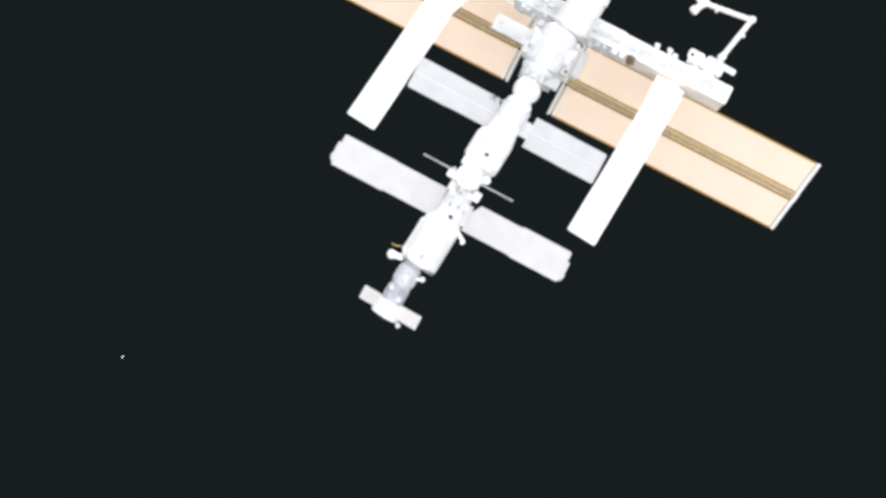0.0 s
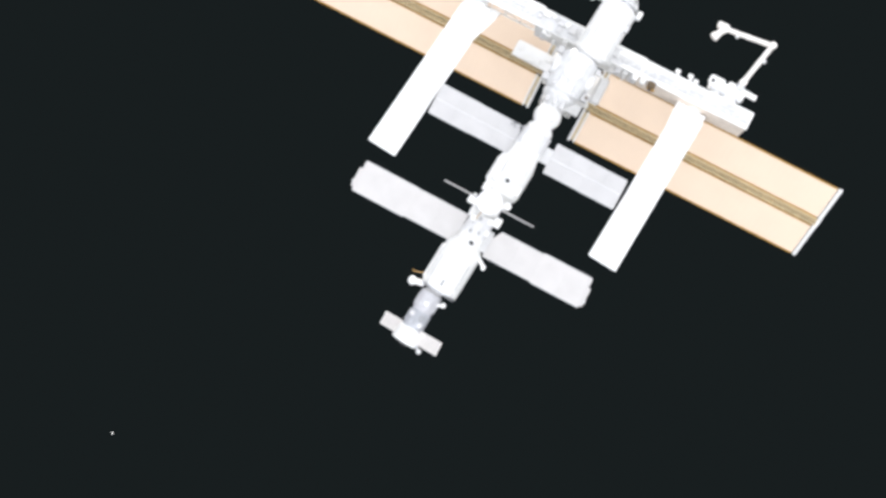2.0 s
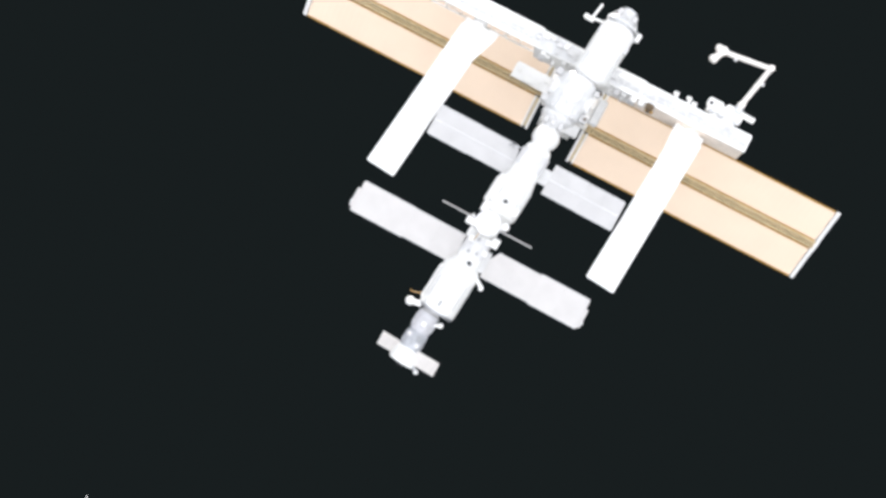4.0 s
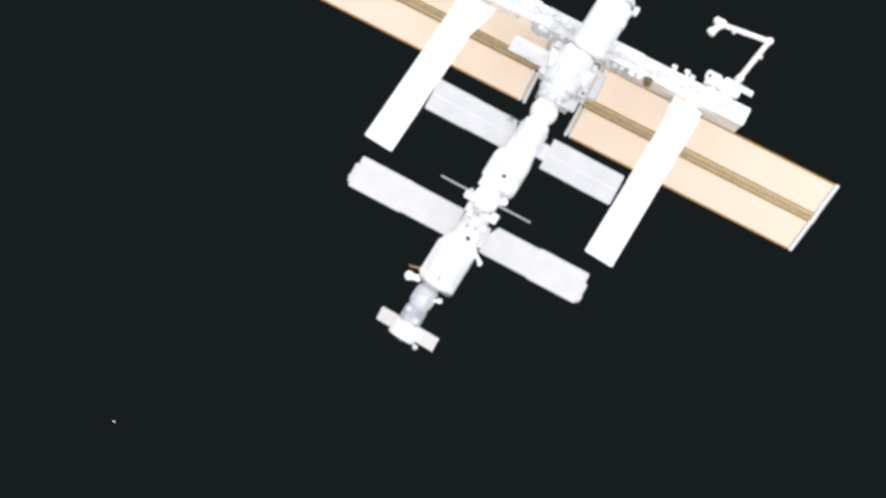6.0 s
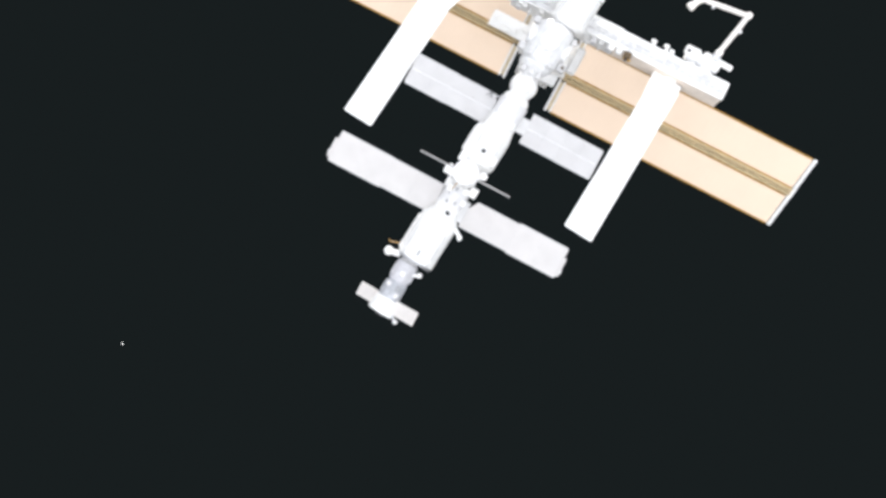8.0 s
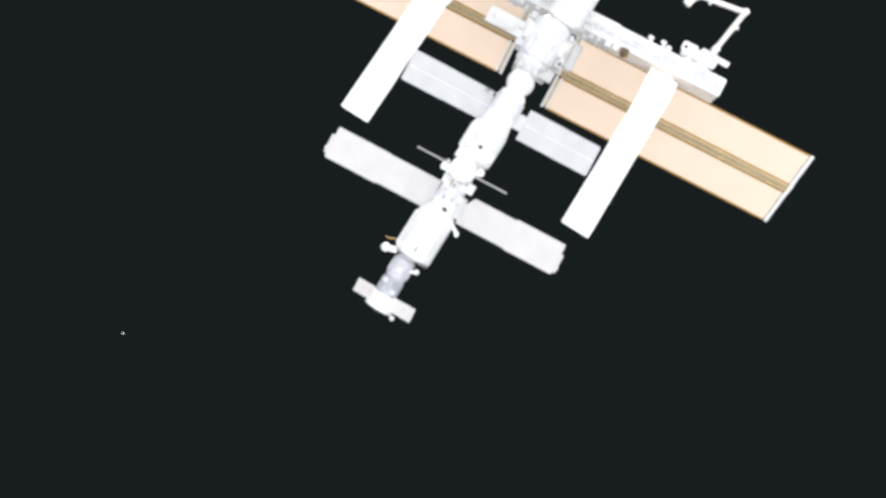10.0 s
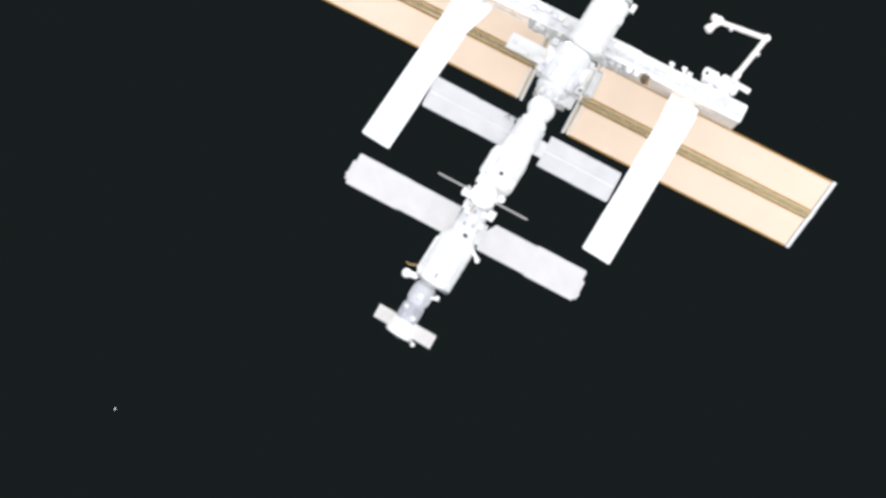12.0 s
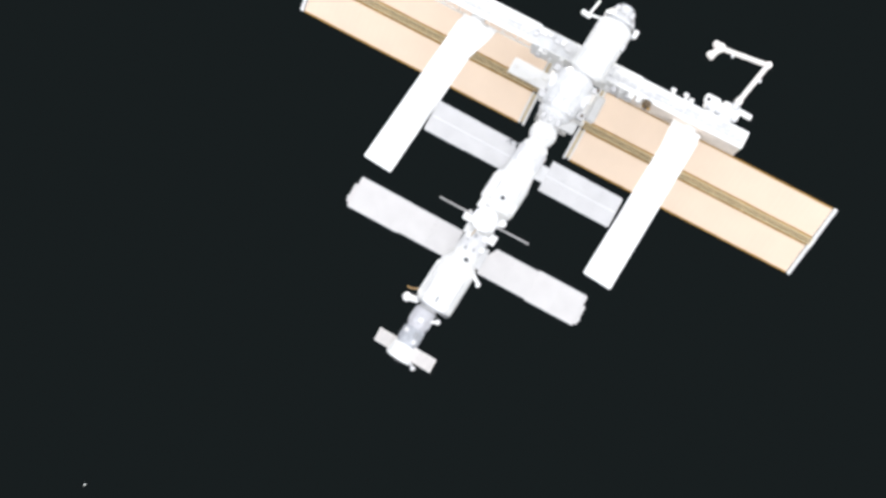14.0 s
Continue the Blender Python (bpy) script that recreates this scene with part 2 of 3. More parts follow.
# ---------------------------------------------------------------- aft crew module
def folding_wing(parent, side, y, root, tip, mat, z, edges, root_width=0.5, cut=0.0, rib=None, latch=True):
    """A rigid winglet: spar, root arm and leaves of panel. edges: the fore and aft half-widths of each leaf, root first; cut: how far the fore corner of the first leaf is cut back."""
    turn = Matrix.Translation((0, y, z)) @ Matrix.Rotation(CROSS + (0 if side > 0 else math.pi), 4, "Z")
    wing = part("solar_wing", tubes(((Vector((root * 0.55, 0, 0.09)), Vector((tip, 0, 0.09))),), 0.09, 8), ALU, parent, m=turn)
    part("root_arm", box(((root + 1.1) / 2, 0, 0), (root - 1.1 + 0.2, root_width, 0.35), 0.06), GREYBOX, wing)
    step = (tip - root) / len(edges)
    for i, (fore, aft) in enumerate(edges):
        a, b = root + i * step + 0.003, root + (i + 1) * step - 0.003
        k = cut if i == 0 else 0.0
        shape = [(a, -aft), (b, -aft), (b, fore), (a + k, fore), (a, fore - 1.6 * k)] if k else [(a, -aft), (b, -aft), (b, fore), (a, fore)]
        part("panel_leaf", plate([(x, v * side) for x, v in shape], -0.03, 0.03), mat, wing)
        for s in (-1, 1):
            v = s * side * (fore if s > 0 else aft)
            part("edge_bar", box(((a + k * (s > 0) + b) / 2, v, -0.035), (b - a - k * (s > 0), 0.06, 0.05), 0.0), GREYBOX, wing)
        part("stiffener", box(((a + b) / 2, 0.0, -0.06 if rib else 0.06), (step - 0.06, 0.11, 0.06), 0.015), rib or GREYBOX, wing)
    fore, aft = edges[-1]
    part("tip_bar", box((tip + 0.05, side * (fore - aft) / 2, 0), (0.12, (fore + aft) * 0.95, 0.16), 0.03), mat, wing)
    if not latch:
        return wing
    part("tip_latch", box((tip + 0.25, -side * 0.35, -0.02), (0.36, (fore + aft) * 0.62, 0.12), 0.05), mat, wing)
    part("tip_lamp", box((tip + 0.42, -side * 0.9, -0.05), (0.22, 0.4, 0.25), 0.05), GREYBOX, wing)
    return wing


def crew_module():
    ob = thing("crew_module", pose(-0.08, -36.7, 0), "white quilted crew module with two long grey solar panels", "space module")
    part("large_hull", lathe(((0, 1.6), (0.02, 2.1), (0.12, 2.18), (5.85, 2.18), (6.0, 2.12), (6.9, 1.47)), 48), QUILT, ob)
    part("small_hull", lathe(((6.9, 1.45), (10.1, 1.45), (10.8, 1.12), (10.85, 1.0)), 40), QUILT, ob)
    part("transfer_compartment", ball((0, 11.35, 0), 1.15), WHITE, ob, smooth=True)
    shield_panels(ob, 0.25, 5.75, 2, 14, 2.19, QUILT, "blanket_panel")
    shield_panels(ob, 7.6, 9.9, 1, 10, 1.46, BETA, "blanket_panel")
    part("side_fairing", box((2.08, 2.9, -0.2), (0.7, 4.7, 1.3), 0.25), QUILT, ob)
    part("aft_ring", lathe(((-0.12, 1.5), (-0.12, 2.05), (0.1, 2.21), (0.3, 2.21)), 48), ALU, ob)
    folding_wing(ob, 1, 7.68, 1.5, 14.65, PANEL_BACK, -0.2, ((1.79, 1.80), (1.79, 1.80), (1.84, 1.93), (1.84, 1.93)))
    folding_wing(ob, -1, 7.68, 2.05, 14.4, PANEL_BACK, -0.2, ((1.80, 1.68), (1.80, 1.68), (1.95, 1.80), (1.95, 1.80)), 2.6, cut=0.8)
    # side antenna on its boom, with a thin whip beside it
    boom = part("antenna_boom", tube((1.8, -0.05, -0.4), (3.05, -0.38, -0.6), 0.36, 14), WHITE, ob)
    part("antenna_head", ball((3.1, -0.4, -0.6), 0.54, 16), WHITE, boom, smooth=True)
    part("whip", tubes(((Vector((2.0, 1.3, -0.3)), Vector((2.55, 1.0, -0.35))), (Vector((2.55, 1.0, -0.35)), Vector((3.5, 0.6, -0.5))), (Vector((3.5, 0.6, -0.5)), Vector((3.75, 0.75, -0.55)))), 0.055), TAPE, ob, "amber whip antenna")
    boom = part("antenna_boom", tube((-1.9, 5.75, -0.7), (-2.95, 5.15, -1.0), 0.24, 12), WHITE, ob)
    part("antenna_head", box((-3.0, 5.05, -1.0), (0.5, 0.62, 0.45), 0.12), WHITE, boom)
    for k in range(4):
        a = math.radians(45 + 90 * k)
        c = Vector((1.95 * math.cos(a), 0.55, 1.95 * math.sin(a)))
        pod = part("thruster_pod", box(c, (0.55, 0.6, 0.55), 0.1), GREYBOX, ob)
        part("nozzle", tube(c + Vector((0, -0.3, 0)), c + Vector((0, -0.62, 0)), 0.07, 10, r2=0.16), BLACK, pod, "black thruster nozzle")
    for k in range(7):
        a = math.radians(205 + 22 * k)
        e = Vector((math.cos(a), 0, math.sin(a)))
        rail(ob, e * 2.23 + Vector((0, 1.9 if k == 3 else 1.2, 0)), e * 2.23 + Vector((0, 4.6 - 0.4 * (k % 3), 0)), e * 0.12)
    porthole(ob, (-0.35, 6.7, -1.58), (-0.2, 0.5, -1), 0.26)
    part("sensor_slot", box((0.03, 1.15, -2.26), (0.3, 0.75, 0.16), 0.04), SLOT, ob, "grey sensor in a slot")
    for x, y, z, sx, sy in ((-1.62, 10.25, -0.9, 1.0, 1.2), (1.35, 9.9, -0.7, 0.8, 1.1)):
        part("equipment_frame", box((x, y, z), (sx, sy, 0.7), 0.1), WHITE, ob)
    for x, y, r in ((0.15, 9.6, 0.13), (-0.5, 8.1, 0.1), (0.5, 7.9, 0.1), (-0.3, 10.3, 0.12)):
        part("sensor_box", box((x, y, -1.62), (r * 2, r * 3, 0.2), 0.03), SLOT, ob)
    porthole(ob, (0.6, 8.9, -1.34), (0.4, 0, -1), 0.16)
    for x, y, z, s in ((0.9, 9.4, -1.3, 0.7), (-0.9, 9.9, -1.25, 0.6), (-1.3, 8.6, -0.9, 0.55), (1.45, 10.2, -0.5, 0.7), (0.2, 7.3, -1.6, 0.5)):
        part("equipment_box", box((x, y, z), (s, s * 1.2, s * 0.8), 0.08), WHITE, ob)
    return ob


# ---------------------------------------------------------------- cargo module with side panels
def cargo_module():
    ob = thing("cargo_module", pose(-0.25, -24.0, 0), "white cylindrical cargo module with grey solar panels and a spherical end", "space module")
    part("hull", lathe(((-0.6, 1.1), (0.0, 1.25), (0.6, 1.9), (0.8, 1.98), (4.6, 1.98), (5.8, 1.75), (9.4, 1.55), (9.9, 1.2), (10.0, 1.0)), 44), QUILT, ob)
    part("end_sphere", ball((0.1, 11.05, 0), 1.62, 28), WHITE, ob, smooth=True)
    port = part("docking_port", lathe(((0, 0.95), (0.45, 0.95), (0.5, 0.85), (0.5, 0.55), (0.35, 0.5)), 28, pose(0.1, 11.05, -1.5, -90)), WHITE, ob)
    part("port_ring", lathe(((0.5, 0.92), (0.58, 0.92), (0.58, 0.78), (0.5, 0.78)), 28, pose(0.1, 11.05, -1.5, -90), caps=False), ALU, port)
    shield_panels(ob, 1.0, 4.5, 2, 12, 1.99, QUILT, "blanket_panel")
    shield_panels(ob, 6.7, 8.9, 1, 10, 1.70, BETA, "blanket_panel")
    folding_wing(ob, 1, 6.95, 1.75, 12.1, PANEL_COOL, 0.0, ((1.82, 1.80), (1.82, 1.80), (1.86, 1.86), (1.86, 1.86)), cut=0.4, rib=BETA, latch=False)
    folding_wing(ob, -1, 6.95, 2.7, 11.7, PANEL_COOL, 0.0, ((1.85, 1.85), (1.85, 1.85), (1.82, 1.88), (1.82, 1.88)), 1.9, rib=BETA, latch=False)
    for zz, y0, y1 in ((-0.9, 1.0, 4.9), (0.3, 1.2, 4.6), (-1.55, 1.4, 5.0)):
        xx = math.sqrt(2.2 ** 2 - zz * zz)
        bm = lathe(((0, 0.05), (0.12, 0.22), (0.3, 0.30), (y1 - y0 - 0.3, 0.30), (y1 - y0 - 0.12, 0.22), (y1 - y0, 0.05)), 14, pose(xx, y0, zz))
        part("propellant_tank", bm, WHITE, ob, smooth=True)
    for x, y, z, s in ((1.7, 0.5, -1.0, 0.9), (-1.5, 1.7, -1.3, 0.8), (0.7, 3.4, -2.05, 0.7), (-0.4, 8.3, -1.7, 0.6), (0.8, 7.4, -1.5, 0.7), (-1.1, 6.2, -1.6, 0.6), (-0.2, 1.6, -2.05, 0.55)):
        part("equipment_box", box((x, y, z), (s, s * 1.3, s * 0.7), 0.09), WHITE, ob)
    porthole(ob, (0.05, 2.15, -2.04), (0.05, 0, -1), 0.22)
    ant = part("antenna_mast", tube((1.6, 8.6, -0.3), (3.0, 8.2, -0.4), 0.06, 8), ALU, ob)
    part("antenna_cross", tubes(((Vector((2.6, 8.0, -0.4)), Vector((3.1, 8.7, -0.4))), (Vector((2.4, 8.7, -0.4)), Vector((3.2, 8.05, -0.4)))), 0.05), BLACK, ant, "black crossed antenna rods")
    for k in range(6):
        a = math.radians(210 + 24 * k)
        e = Vector((math.cos(a), 0, math.sin(a)))
        rail(ob, e * 2.07 + Vector((0, 1.4, 0)), e * 2.07 + Vector((0, 4.4, 0)), e * 0.12)
    return ob


# ---------------------------------------------------------------- front modules
def mating_adapter(name, m, label):
    ob = thing(name, m, label, "docking adapter")
    part("cone", lathe(((0, 0.85), (0.15, 1.0), (1.0, 1.25), (1.7, 1.95), (1.9, 2.0)), 36), NODEWHITE, ob)
    part("collar", lathe(((-0.12, 0.75), (-0.12, 0.98), (0.14, 1.02)), 36), ALU, ob)
    for k in range(8):
        a = math.radians(45 * k + 12)
        part("rib", tubes(((Vector((1.05 * math.cos(a), 0.2, 1.05 * math.sin(a))), Vector((2.0 * math.cos(a), 1.7, 2.0 * math.sin(a)))),), 0.05), WHITE, ob)
    for k in range(3):
        a = math.radians(230 + 40 * k)
        part("equipment_box", box((1.5 * math.cos(a), 0.8, 1.5 * math.sin(a)), (0.5, 0.7, 0.5), 0.06), GREYBOX, ob)
    return ob


def berthing_port(parent, m):
    p = part("berthing_port", lathe(((-0.3, 1.15), (0.3, 1.15), (0.36, 1.05), (0.36, 0.9), (0.2, 0.86)), 32, m), NODEWHITE, parent)
    part("hatch", lathe(((0.0, 0.85), (0.24, 0.85), (0.30, 0.72)), 32, m), NODEWHITE, p)
    for k in range(8):
        a = math.radians(45 * k)
        part("guide_petal", box((1.1 * math.cos(a), 0.38, 1.1 * math.sin(a)), (0.18, 0.12, 0.18), 0.03, m), NODEWHITE, p)


def connecting_node():
    ob = thing("connecting_node", pose(-0.05, -10.2, 0), "white connecting node with round berthing ports", "space module")
    part("hull", lathe(((0, 1.3), (0.05, 1.6), (0.55, 2.15), (4.9, 2.15), (5.35, 1.6), (5.4, 1.3)), 44), NODEWHITE, ob)
    shield_panels(ob, 0.6, 4.85, 2, 12, 2.16, NODEWHITE)
    berthing_port(ob, pose(0, 2.9, -2.15, -90))
    berthing_port(ob, pose(2.15, 2.9, 0, 0, 0, -90))
    berthing_port(ob, pose(-2.15, 2.9, 0, 0, 0, 90))
    for x, y, z in ((-2.8, 4.66, -0.98), (-2.75, 1.23, -1.1)):
        part("sensor_head", box((x, y, z), (0.32, 0.3, 0.5), 0.06), BRONZE, ob, "dark sensor head")
    for x, y, z, s in ((2.5, 1.1, -0.4, 0.8), (-2.5, 4.5, -0.6, 0.7), (-2.65, 1.2, -0.5, 0.9), (2.6, 4.7, 0.3, 0.8), (1.3, 0.7, -1.8, 0.5), (-1.4, 0.6, -1.7, 0.55)):
        part("equipment_box", box((x, y, z), (s, s, s), 0.08), GREYBOX, ob)
    for k in range(5):
        a = math.radians(222 + 24 * k)
        e = Vector((math.cos(a), 0, math.sin(a)))
        rail(ob, e * 2.2 + Vector((0, 0.7, 0)), e * 2.2 + Vector((0, 1.6, 0)), e * 0.12)
    return ob


def laboratory():
    ob = thing("laboratory_module", pose(-0.65, -4.75, 0), "white laboratory module with curved shield plates", "space module")
    part("hull", lathe(((0, 1.2), (0.05, 1.5), (0.45, 2.06), (6.9, 2.06), (7.35, 1.5), (7.4, 1.2)), 44), WHITE, ob)
    shield_panels(ob, 0.5, 6.85, 3, 12, 2.07, QUILT)
    part("end_ring", lathe(((7.3, 1.2), (7.3, 1.65), (7.5, 1.65), (7.5, 1.2)), 40, caps=False), ALU, ob)
    part("window_cover", lathe(((-0.05, 0.42), (0.08, 0.42), (0.14, 0.3)), 24, pose(-0.2, 3.9, -2.12, -90)), BETA, ob)
    grapple = part("grapple_fixture", lathe(((0, 0.4), (0.12, 0.4), (0.2, 0.15), (0.5, 0.08)), 20, pose(-2.1, 6.75, -0.3, 0, 0, 90)), ALU, ob)
    part("target_plate", box((-2.35, 7.15, -0.3), (0.6, 1.0, 0.8), 0.1), WHITE, grapple)
    boom = part("camera_boom", tubes(((Vector((1.5, 6.9, 0.2)), Vector((3.4, 6.5, 0.2))), (Vector((3.4, 6.5, 0.2)), Vector((3.2, 8.6, 0.6)))), 0.16, 10), WHITE, ob)
    part("camera_head", box((3.7, 6.35, 0.2), (1.3, 0.55, 0.6), 0.12), WHITE, boom)
    for k in range(8):
        a = math.radians(205 + 18 * k)
        e = Vector((math.cos(a), 0, math.sin(a)))
        rail(ob, e * 2.12 + Vector((0, 0.9, 0)), e * 2.12 + Vector((0, 2.6 + 1.6 * (k % 3), 0)), e * 0.12)
    for x, y in ((-1.1, 1.3), (1.1, 1.3), (-1.1, 3.6), (1.1, 3.6)):
        part("truss_mount", tube((x, y, 1.5), (x * 1.5, y, 3.2), 0.14, 10), ALU, ob)
    for x, y, z, s in ((-1.9, 4.9, -1.0, 0.6), (1.85, 5.6, -0.9, 0.5), (-2.25, 2.2, 0.1, 0.7)):
        part("equipment_box", box((x, y, z), (s, s * 1.4, s), 0.07), GREYBOX, ob)
    return ob


# ---------------------------------------------------------------- truss
TRUSS_Y, TRUSS_Z, TRUSS_TURN = -2.5, 4.8, -0.0885


def on_truss(u, v=0.0, w=0.0):
    c, k = math.cos(TRUSS_TURN), math.sin(TRUSS_TURN)
    p = Vector((c * u - k * v, k * u + c * v, 0))
    return Vector((p.x, p.y + TRUSS_Y, TRUSS_Z + w))


def truss_pose(u, v=0.0, w=0.0, turn=0.0):
    return Matrix.Translation(on_truss(u, v, w)) @ Matrix.Rotation(TRUSS_TURN + turn, 4, "Z")


def truss_segment(u0, u1, bays, seed, label, fore, cover=None):
    """One length of the main truss; fore: how far its front edge stands from the axis."""
    rng = random.Random(seed)
    ob = thing("truss_segment", truss_pose(u0), label, "truss", "segments of the main truss")
    L = u1 - u0
    part("girder", lattice(L, fore / 2 + 0.41, 1.7, bays, 0.10, 0.05), WHITE, ob, m=pose(0, fore / 2 - 0.41, 0))
    for x in (0.02, L - 0.02):
        part("end_frame", box((x, fore / 2 - 0.41, 0), (0.22, fore + 0.92, 3.5), 0.05), WHITE, ob)
    # face plates on the underside: a bright wide row, a trough with its shade put into grey colour, and a narrow broken
    # row
    step = L / bays
    for i in range(bays):
        x = (i + 0.5) * step
        part("face_plate", box((x, fore / 2 + 0.12, -1.74), (step - 0.03, fore - 0.28, 0.08), 0.03), WHITE if rng.random() < 0.75 else TRUSSWHITE, ob)
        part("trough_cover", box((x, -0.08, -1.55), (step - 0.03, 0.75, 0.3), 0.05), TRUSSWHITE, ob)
        part("face_plate", box((x, -0.62, -1.7 - rng.uniform(0, 0.04)), (step - 0.02, rng.uniform(0.40, 0.48), 0.1), 0.03), WHITE if rng.random() < 0.7 else BETA, ob)
        part("side_plate", box((x, fore - 0.03, -0.4), (step - 0.05, 0.08, 1.9), 0.03), WHITE, ob)
        # added cover hides sky behind the lattice; the cream one imitates the peach wing
        if cover:
            lean = Matrix.Translation((x, -1.06, -0.02)) @ Matrix.Rotation(math.radians(10.5), 4, "X")
            part("aft_cover", box((0, 0, 0), (step - 0.004, 0.06, 3.36), 0.02, lean), cover, ob, "added quilted cover over the open aft side")
            for k in range(3 if cover is WHITE else 0):
                a, b, c = rng.uniform(0.3, 0.75), rng.uniform(0.3, 0.6), rng.uniform(0.5, 1.1)
                part("equipment_box", box((rng.uniform(-0.36, 0.36) * step, -b / 2, rng.uniform(-1.2, 1.2)), (a, b, c), 0.07, lean), rng.choice((WHITE, WHITE, BETA)), ob)
        part("equipment_box", box((x, fore - 0.93 + rng.uniform(-0.1, 0.1), -1.1), (step - rng.uniform(0.1, 0.5), 1.0, 0.9), 0.06), rng.choice((TRUSSWHITE, BETA, WHITE)), ob)
        part("equipment_box", box((x, fore - 0.35 + rng.uniform(-0.1, 0.1), -1.82), (step * rng.uniform(0.15, 0.4), rng.uniform(0.2, 0.5), 0.14), 0.04), rng.choice((GREYBOX, WHITE, BETA)), ob)
    part("rail_track", box((L / 2, fore + 0.06, -1.3), (L, 0.16, 0.22), 0.02), ALU, ob)
    part("rail_track", box((L / 2, fore + 0.06, 0.7), (L, 0.16, 0.22), 0.02), ALU, ob)
    part("cable_run", tubes(((Vector((0.2, 0.42, -1.78)), Vector((L - 0.2, 0.42, -1.78))), (Vector((0.2, -0.08, -1.72)), Vector((L - 0.2, -0.08, -1.72)))), 0.06), GREYBOX, ob)
    return ob


def truss():
    truss_segment(-20.6, -6.75, 7, 3, "white truss with an added cream aft cover and a rail", 1.2, AFTCLOTH)
    truss_segment(-6.7, 6.7, 6, 4, "white central truss beside the laboratory, with equipment boxes", 1.32, WHITE)
    truss_segment(6.75, 20.6, 7, 5, "white lattice truss with an open aft side and a rail", 1.48)
    # lumps of equipment on the underside next to the laboratory
    rng = random.Random(9)
    hub = thing("equipment_rack", truss_pose(3.6, 0, -1.8), "cluster of white equipment boxes under the central truss", "equipment")
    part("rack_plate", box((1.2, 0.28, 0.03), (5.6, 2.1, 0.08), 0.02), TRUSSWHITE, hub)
    for i in range(11):
        sz = rng.uniform(0.45, 0.95)
        part("equipment_box", box((rng.uniform(-1.3, 3.7), rng.uniform(-0.5, 1.0), -0.15), (sz, sz * rng.uniform(0.6, 1.1), rng.uniform(0.3, 0.6)), 0.06), rng.choice((WHITE, BETA, WHITE, GREYBOX)), hub)
    # dark camera box under the girder and small fittings on its front edge
    box_cam = thing("truss_camera", truss_pose(-8.4, -1.2, -2.0), "dark bronze camera housing under the truss", "camera")
    part("housing", box((0, -0.1, -0.2), (0.95, 0.8, 0.8), 0.1), BRONZE, box_cam)
    part("foil_skirt", box((-0.1, -0.55, -0.1), (1.0, 0.3, 0.5), 0.06), AMBER, box_cam, "amber foil skirt")
    part("bracket", box((0, 0.35, 0.35), (0.3, 0.7, 0.6), 0.04), ALU, box_cam)
    part("lens", lathe(((0, 0.2), (0.3, 0.24)), 16, pose(0, -0.5, -0.25, 180)), BLACK, box_cam)
    for u, h in ((-10.7, 0.5), (-12.3, 0.65), (-13.1, 0.35)):
        f = thing("truss_fitting", truss_pose(u, 1.48, -0.6), "small white bracket on the truss edge", "fitting", "fittings along the truss")
        part("post", tube((0, -0.1, 0), (0, h, 0), 0.2, 10), WHITE, f)
        part("cap", box((0.12, h, 0), (0.65, 0.42, 0.5), 0.08), WHITE, f)
        part("foot", box((0, 0.0, 0), (0.6, 0.25, 0.6), 0.05), ALU, f)
    for u in (-7.35, -6.3):
        f = thing("floodlight", truss_pose(u, -1.0, -1.6), "white floodlight housing under the truss", "lamp", "floodlights under the truss")
        part("housing", lathe(((-0.55, 0.3), (-0.4, 0.42), (0.2, 0.42), (0.35, 0.2)), 20), WHITE, f)
        part("bracket", box((0, 0.2, 0.25), (0.25, 0.4, 0.5), 0.04), ALU, f)


# ---------------------------------------------------------------- heat radiators
def heat_radiator(u, y_end, label):
    """Eight flat panels in a row, drooping aft from the truss joint."""
    base = on_truss(u, -1.6, 0.0)
    end = Vector((u * math.cos(CROSS), y_end, -0.86))
    d = end - base
    L = d.length
    yv = d.normalized()
    xv = Vector((1, 0, 0)) - yv * yv.x
    xv.normalize()
    zv = xv.cross(yv)
    m = Matrix((xv, yv, zv)).transposed().to_4x4()
    m.translation = base
    ob = thing("heat_radiator", m, label, "radiator", "heat radiators")
    part("joint_beam", box((0, 0.1, 0), (3.3, 0.9, 0.9), 0.1), WHITE, ob)
    part("rotary_joint", lathe(((-1.1, 0.9), (-0.2, 0.9), (0.0, 0.6)), 28), WHITE, ob)
    # white wedge at the joint; at negative u it stands in for glare
    k, g = (-1, 1.05) if u > 0 else (1, 0.85)
    part("joint_gusset", plate(((k * 1.5, -0.6), (k * 2.6 * g, -0.6), (k * 2.5 * g, 0.6), (k * (1.72 + 0.3 * (g - 0.8)), 4.2), (k * 1.5, 4.2)), 0.1, 0.3), WHITE, ob)
    root, n = 0.5, 8
    step = (L - root) / n
    first = None
    for i in range(n):
        pm = pose(0, root + (i + 0.5) * step, 0.03 * (-1) ** i)
        if first is None:
            first = part("radiator_panel", box((0, 0, 0), (3.5, step - 0.05, 0.09), 0.02), RADIATOR, ob, m=pm).data
        else:
            part("radiator_panel", first, RADIATOR, ob, m=pm)
    for i in range(n + 1):
        part("hinge", tube((-1.66, root + i * step, -0.04), (1.66, root + i * step, -0.04), 0.045, 8), WHITE, ob)
    for s in (-1, 1):
        part("flow_tube", tube((s * 1.77, root, 0), (s * 1.77, L, 0), 0.05, 8), WHITE, ob)
    return ob


